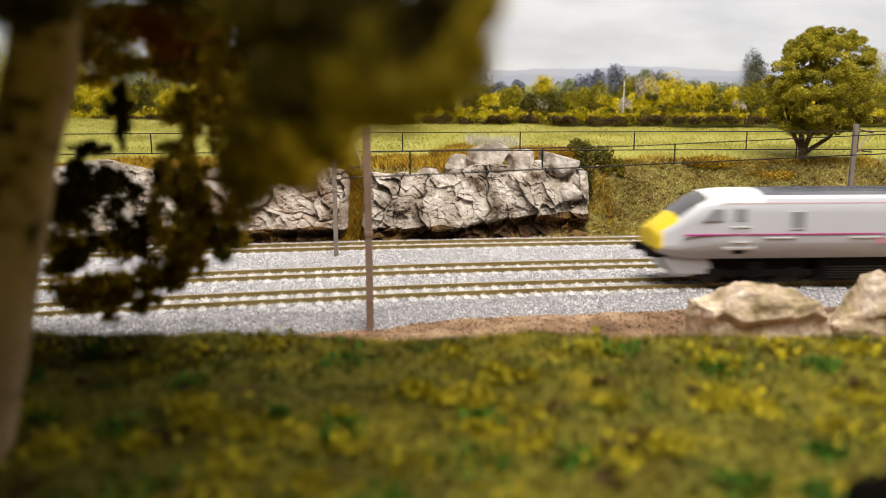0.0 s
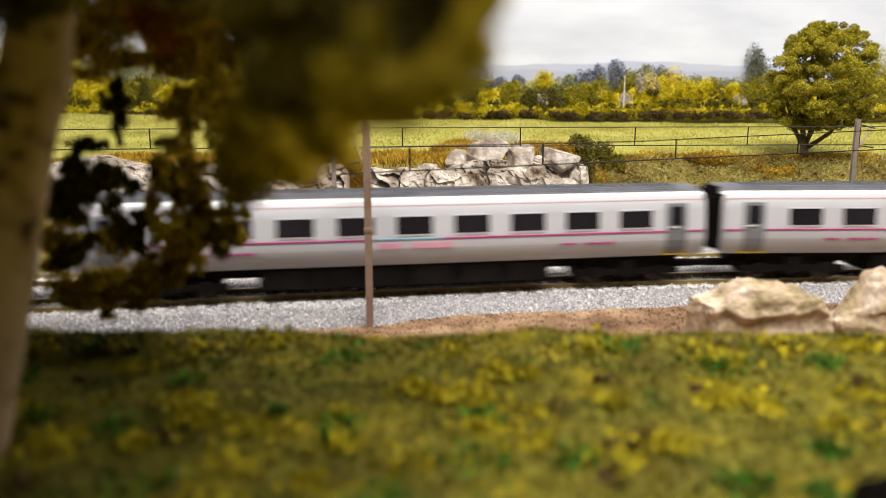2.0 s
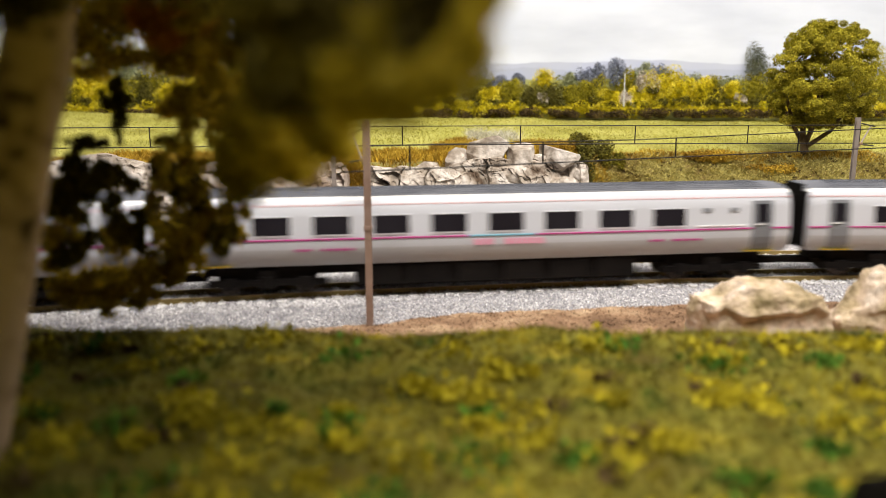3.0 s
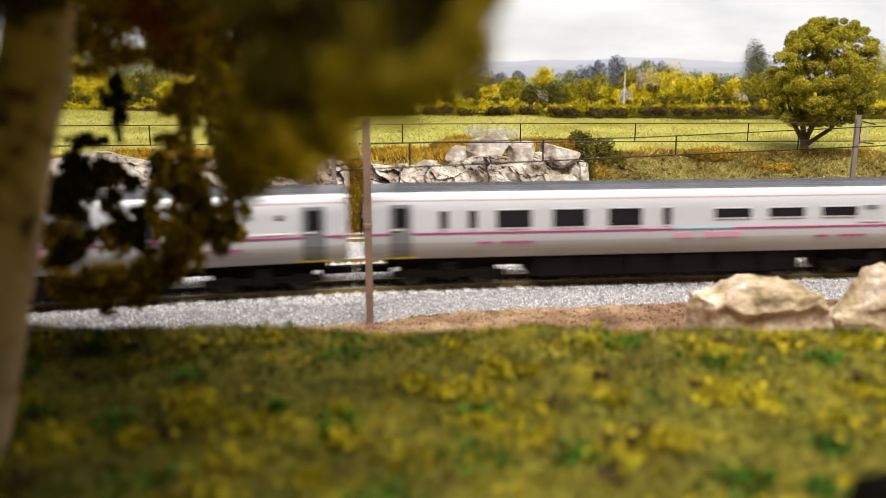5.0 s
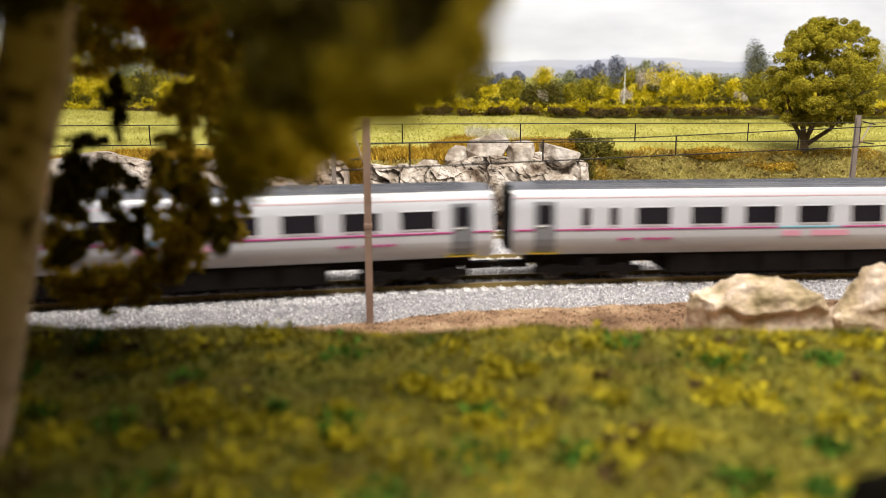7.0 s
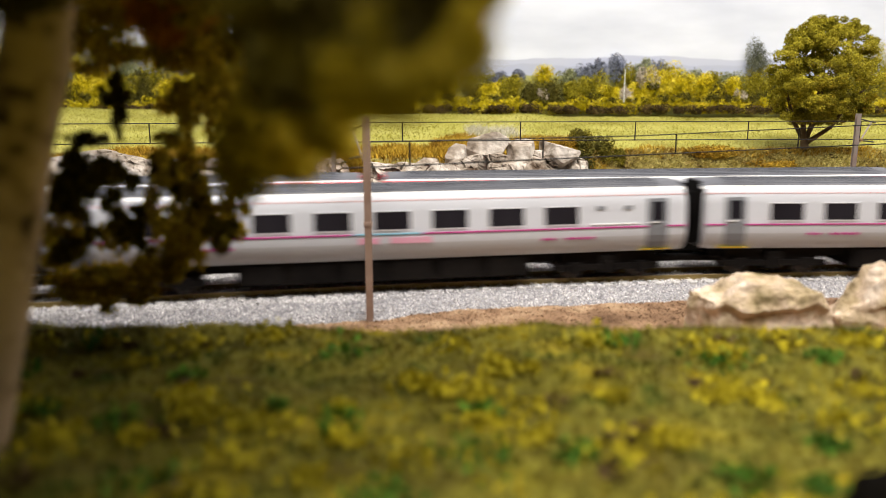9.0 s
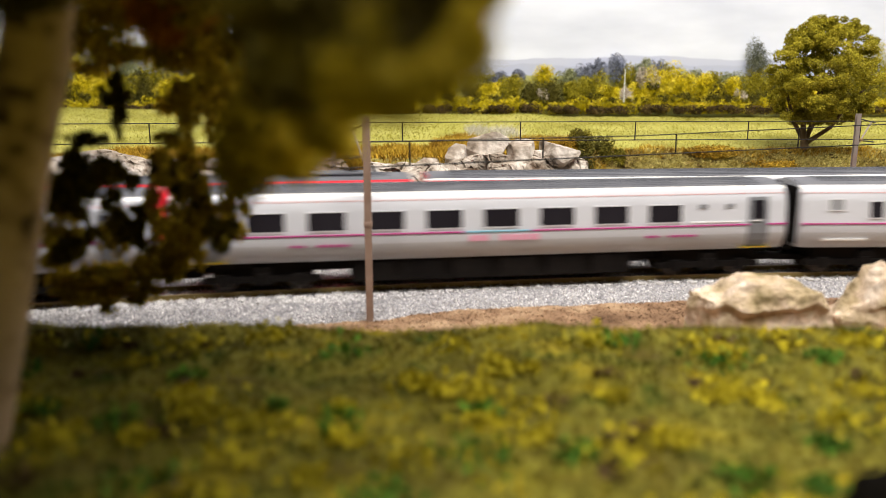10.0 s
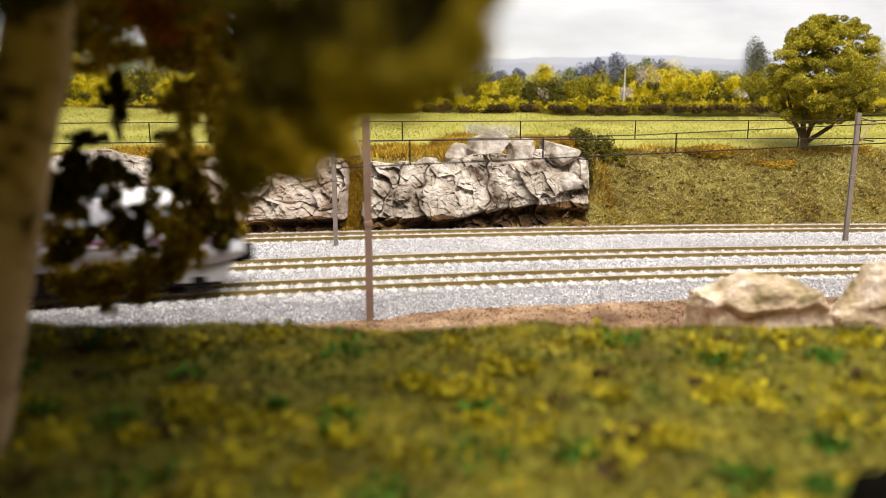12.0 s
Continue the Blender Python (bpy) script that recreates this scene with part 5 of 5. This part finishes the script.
def power_car(kind, livery="silver"):
    """A locomotive or a driving trailer; its sloping cab is at -x."""
    L = (0.248 if livery == "silver" else 0.222) if kind == "loco" else 0.230
    h = L / 2
    tail = h - (0.008 if kind == "loco" and livery == "silver" else 0)
    root = new("locomotive" if kind == "loco" else "driving_trailer")
    mats = body_mats(livery) + [M_YELLOW, M_SCREEN, M_WHITE]
    nose = [(0.0, 0.76, 0.0150, 0.0235), (0.0008, 0.84, 0.0144, 0.0248), (0.0025, 0.88, 0.0136, 0.0266), (0.0065, 0.915, 0.0126, 0.0302), (0.0105, 0.94, 0.0119, 0.0338), (0.0150, 0.965, 0.0114, 0.0385),
            (0.0200, 0.98, 0.0112, 0.0432), (0.0250, 0.99, 0.0112, 0.0466), (0.0300, 1, 0.0112, 0.0484), (0.0380, 1, 0.0112, 0.0493), (0.0520, 1, 0.0112, 0.0493)]
    secs = [(-h + a, b, c, d) for a, b, c, d in nose] + [(h * f, 1, 0.0112, 0.0493) for f in (-0.3, 0, 0.3, 0.6)] + [(tail - 0.004, 1, 0.0112, 0.0493), (tail - 0.001, 0.975, 0.0115, 0.0489), (tail, 0.95, 0.0118, 0.0482)]
    bm = shell(secs)
    lay = bm.faces.layers.int["band"]
    for f in bm.faces:
        c = f.calc_center_median()
        if kind == "dvt" and c.x < -h + 0.002 and abs(c.y) > 0.0105:
            f.material_index = 0
        elif c.x < -h + 0.0005 or (c.x < -h + 0.0006 + 0.0012 and c.z > 0.016):
            f.material_index = 4
        elif c.x < -h + 0.0125 and f[lay] > 7 and c.z > 0.02:
            f.material_index = 4
        elif c.x < -h + 0.0240 and f[lay] > 8 and c.z > 0.0310:
            f.material_index = 5
        elif c.x < -h + 0.052 and c.z > 0.0405:
            f.material_index = (3 if c.z > 0.0445 else 0) if livery == "red" else 6
        elif c.x < -h + 0.022 and f[lay] > 7:
            f.material_index = 0
    part("body", bm, mats, root)
    roof_ribs(root, -h + 0.06, tail - 0.012, 4)
    # cab
    for sg in (-1, 1):
        b = bmesh.new()
        vs = [(-h + 0.0215, 0.0305), (-h + 0.0315, 0.0305), (-h + 0.0315, 0.0372), (-h + 0.0265, 0.0372)] if livery != "red" else \
             [(-h + 0.0180, 0.0290), (-h + 0.0480, 0.0290), (-h + 0.0540, 0.0368), (-h + 0.0235, 0.0368)]
        plate(b, vs, sg, 0.985 if livery == "red" else 0.995)
        part("cab_side_window", b, M_LITEGLASS if livery != "red" else M_GLASS, root, "cab side window")
        if livery != "red":
            s = (sg,)
            bm = slab(bmesh.new(), -h + 0.0360, -h + 0.0445, 0.0140, 0.0385, 0.0003, 0.0006, s, 4)
            bmesh.ops.remove_doubles(bm, verts=bm.verts, dist=1e-6)
            d = part("cab_door", bm, M_SILVER, root)
            part("door_window", slab(bmesh.new(), -h + 0.0374, -h + 0.0430, 0.0305, 0.0372, 0.0005, 0.0006, s), M_LITEGLASS, d)
            part("step", slab(bmesh.new(), -h + 0.032, -h + 0.048, 0.0160, 0.0172, 0.0008, 0.0006, s), M_WHITE, d)
            part("footstep", slab(bmesh.new(), -h + 0.037, -h + 0.043, 0.0137, 0.0155, 0.0005, 0.0006, s), M_BLACK, d)
            for z in (0.0195, 0.0270):
                part("grab_rail", slab(bmesh.new(), -h + 0.0355, -h + 0.0450, z, z + 0.0004, 0.0007, 0.0006, s), M_WHITE, d)
    b = bmesh.new()
    box(b, -h + 0.004, -h + 0.026, -0.0140, 0.0140, 0.0050, 0.0125, 0.0018)
    for v in b.verts:
        v.co.x += (0.0125 - v.co.z) * 0.7
    part("front_skirt", b, M_LOWGREY if livery != "red" else M_BLACK, root, "grey front skirt" if livery != "red" else "black front skirt")
    b = bmesh.new()
    box(b, -h - 0.0012, -h + 0.010, -0.012, 0.012, 0.0112, 0.0155, 0.001)
    for sg in (-1, 1):
        tube(b, [(-h - 0.004, sg * 0.010, 0.0135), (-h + 0.004, sg * 0.010, 0.0135)], [0.0022, 0.0012], 10)
    part("buffer_beam", b, M_BLACK, root, "black buffer beam with buffers")
    b = bmesh.new()
    for sg in (-1, 1):
        box(b, -h + 0.0012, -h + 0.0030, sg * 0.0085 - 0.0022, sg * 0.0085 + 0.0022, 0.0190, 0.0212, 0.0004)
    part("headlight", b, M_LITEGLASS, root, "lamp cluster in the yellow nose")
    stripes(root, -h + (0.012 if livery != "red" else 0.004), tail - 0.001, livery, (-0.011, 0.015) if kind == "loco" else (0.000, 0.026), 0.020)
    if livery == "silver":
        lettering(root, 0.002 if kind == "loco" else 0.012, 0.0198, 0.034, 0.0028, M_PINK, 7)
        for x, w, pane in ((-h + 0.0690, 0.0070, M_LITEGLASS), (0.009, 0.0070, M_GLASS), (0.065, 0.0070, M_LITEGLASS)) if kind == "loco" else \
                ((h - 0.141, 0.0065, M_GLASS), (h - 0.081, 0.0065, M_GLASS), (h - 0.038, 0.0065, M_GLASS)):
            window(root, x, w, 0.0262, 0.0352, pane)
        if kind == "loco":
            window(root, tail - 0.0285, 0.007, 0.0310, 0.0375, M_LITEGLASS)
            window(root, tail - 0.0110, 0.008, 0.0315, 0.0375, M_LITEGLASS)
            both("end_step", h - 0.034, h - 0.022, 0.0160, 0.0172, 0.0008, M_WHITE, root)
            both("end_footstep", h - 0.032, h - 0.025, 0.0137, 0.0155, 0.0005, M_BLACK, root)
        else:
            window(root, h - 0.018, 0.007, 0.0305, 0.0365, M_LITEGLASS)
            for x in (h - 0.141, h - 0.081):
                both("louvre", x - 0.018, x + 0.018, 0.0392, 0.0399, 0.0004, M_BLACK, root, "dark louvre slot")
            both("end_step", h - 0.034, h - 0.012, 0.0150, 0.0158, 0.0008, M_WHITE, root)
        for x in (-h + 0.060, -0.02, 0.045):
            both("grab_rail", x - 0.008, x + 0.008, 0.0214, 0.0217, 0.0006, M_WHITE, root)
    else:
        b = bmesh.new()
        for pts in (((0.000, 0.018), (0.006, 0.017), (0.030, 0.029), (0.022, 0.030)), ((0.030, 0.029), (0.055, 0.024), (0.085, 0.031), (0.058, 0.0275))):
            for sg in (-1, 1):
                f = [b.verts.new((-h + 0.085 + x, sg * (side_y(z) + 0.0004), z)) for x, z in pts]
                k = [b.verts.new((v.co.x, v.co.y - sg * 0.0009, v.co.z)) for v in f]
                b.faces.new(f if sg < 0 else f[::-1])
                for j in range(4):
                    b.faces.new((f[j], k[j], k[(j + 1) % 4], f[(j + 1) % 4]))
        part("white_flash", b, M_WHITE, root, "white swoosh on the red side")
        b = bmesh.new()
        for pts in (((0.000, 0.029), (0.010, 0.026), (0.026, 0.030), (0.012, 0.031)), ((0.004, 0.034), (0.011, 0.034), (0.016, 0.018), (0.008, 0.017)), ((0.001, 0.024), (0.008, 0.026), (0.007, 0.019), (0.003, 0.0185))):
            for sg in (-1, 1):
                f = [b.verts.new((-h + 0.056 + x, sg * (side_y(z) + 0.0004), z)) for x, z in pts]
                k = [b.verts.new((v.co.x, v.co.y - sg * 0.0009, v.co.z)) for v in f]
                b.faces.new(f if sg < 0 else f[::-1])
                for j in range(4):
                    b.faces.new((f[j], k[j], k[(j + 1) % 4], f[(j + 1) % 4]))
        part("emblem", b, M_WHITE, root, "plain white angular emblem")
        window(root, -h + 0.105, 0.010, 0.0255, 0.0335, M_BLACK, M_RED)
    b = box(bmesh.new(), tail - 0.0005, tail + 0.0006, -0.0145, 0.0145, 0.0125, 0.0440)
    part("end_panel", b, M_YELLOW if kind == "loco" and livery == "silver" else M_BLACK, root, "end wall")
    gangway(root, h + 0.0006, 1) if kind != "loco" else None
    if kind == "loco":
        pan = part("pantograph_base", box(bmesh.new(), 0.050, 0.088, -0.008, 0.008, 0.0490, 0.0502, 0.0003), M_ROOF, root)
        b = bmesh.new()
        for sg in (-1, 1):
            tube(b, [(0.084, sg * 0.005, 0.0500), (0.060, sg * 0.004, 0.0545), (0.080, sg * 0.006, 0.0582)], [0.0004] * 3, 6)
        tube(b, [(0.080, -0.010, 0.0584), (0.080, 0.010, 0.0584)], [0.0006] * 2, 6)
        tube(b, [(0.077, -0.010, 0.0580), (0.077, 0.010, 0.0580)], [0.0006] * 2, 6)
        part("pantograph_arm", b, M_BLACK, pan, "folded black pantograph")
        b = bmesh.new()
        for x in (0.040, 0.046, 0.092):
            tube(b, [(x, 0.003, 0.0490), (x, 0.003, 0.0530)], [0.0013, 0.0009], 8)
        part("insulator", b, M_LOWGREY, pan)
        b = bmesh.new()
        tube(b, [(0.010, -0.004, 0.0512), (0.048, -0.004, 0.0516)], [0.0008] * 2, 6)
        tube(b, [(0.014, -0.004, 0.0490), (0.014, -0.004, 0.0514)], [0.0007] * 2, 6)
        part("roof_conductor", b, M_WHITE if livery == "silver" else M_ROOF, pan, "roof conductor")
    if kind == "loco":
        underframe(root, -0.040, 0.032, 0.0030, True)
    else:
        underframe(root, -0.050, 0.050, 0.0030)
    for e in (-0.074, 0.078 if h > 0.114 else 0.070):
        bogie(root, e, 0.042)
    return root


SPEED, FRONT = 0.26047, 0.1000
RED_SPEED, RED_NOSE = 0.32728, -3.5163
TRIM = [(0, -0.0055), (0.5, -0.003), (1.5, -0.001), (2.0, -0.002), (2.5, 0.001), (3.0, -0.003), (3.5, -0.003), (4.9, -0.002), (5.5, 0.0015), (6.0, 0.0092), (6.5, 0.013), (7.0, 0.0155), (7.5, 0.013), (8.8, 0.006), (9.5, 0.004), (10.0, -0.003), (10.5, -0.005), (11.0, -0.013), (11.5, -0.017), (12, -0.023)]

white = [(power_car("loco"), 0.248, 0, "silver-grey electric locomotive with yellow nose and magenta stripe")]
KINDS = "ABBCAABB"
for n, k in enumerate(KINDS):
    white.append((coach(k), 0.3035, 0, {"A": "silver-grey passenger coach with dark windows and magenta stripe", "B": "silver-grey passenger coach with a blank panel beside its last window",
                                        "C": "silver-grey buffet coach with shallow windows and magenta stripe"}[k]))
white.append((power_car("dvt"), 0.2345, 180, "silver-grey driving trailer with sloping yellow-edged cab"))
red = [(power_car("loco", "red"), 0.2275, 0, "red electric locomotive with yellow nose and white flash"),
       (coach("B", "mixed"), 0.3045, 0, "silver-grey coach of the red train with grey roof"), (coach("A", "mixed"), 0.3045, 0, "silver-grey coach of the red train with grey roof"),
       (power_car("dvt", "red"), 0.2360, 180, "red driving trailer with yellow cab front")]
# heights above the rails: the sides stand clear of the bogies under a low, flat roof
LOW = [0.0, 0.0095, 0.0112, 0.0203, 0.0232, 0.0253, 0.0345, 0.0412, 0.0432, 0.0493, 0.0700]
HIGH = [0.0, 0.0095, 0.0143, 0.0236, 0.0267, 0.0287, 0.0369, 0.0421, 0.0440, 0.0479, 0.0686]
for ob, _, _, _ in white + red:
    for child in ob.children_recursive:
        if child.type == "MESH" and not child.name.startswith("wheelset"):
            co = np.empty(len(child.data.vertices) * 3, dtype=np.float32)
            child.data.vertices.foreach_get("co", co)
            co[2::3] = np.interp(co[2::3], LOW, HIGH)
            child.data.vertices.foreach_set("co", co)
            child.data.update()
for rake, grp in ((white, "silver train"), (red, "red train")):
    for ob, _, _, lab in rake:
        tagged(ob, lab, "train car" if "coach" in lab else "locomotive" if "locomotive" in lab else "train car", grp)


def trim(t):
    return float(np.interp(t, [a for a, _ in TRIM], [b for _, b in TRIM]))


def motions():
    times = [k * 0.5 for k in range(25)]
    a = FRONT
    for ob, length, turn, _ in white:
        mid = a + length / 2
        rows = []
        for t in times:
            p, ang = LINES[0].car(mid - SPEED * t - trim(t))
            rows.append((t, pose(p.x, p.y, 0, 0, 0, ang + turn)))
        walk(ob, rows)
        a += length
    a = RED_NOSE
    for ob, length, turn, _ in red:
        mid = a + length / 2
        rows = []
        for t in times:
            p, ang = LINES[1].car(mid + RED_SPEED * t)
            rows.append((t, pose(p.x, p.y, 0, 0, 0, ang + turn)))
        walk(ob, rows)
        a += length


motions()
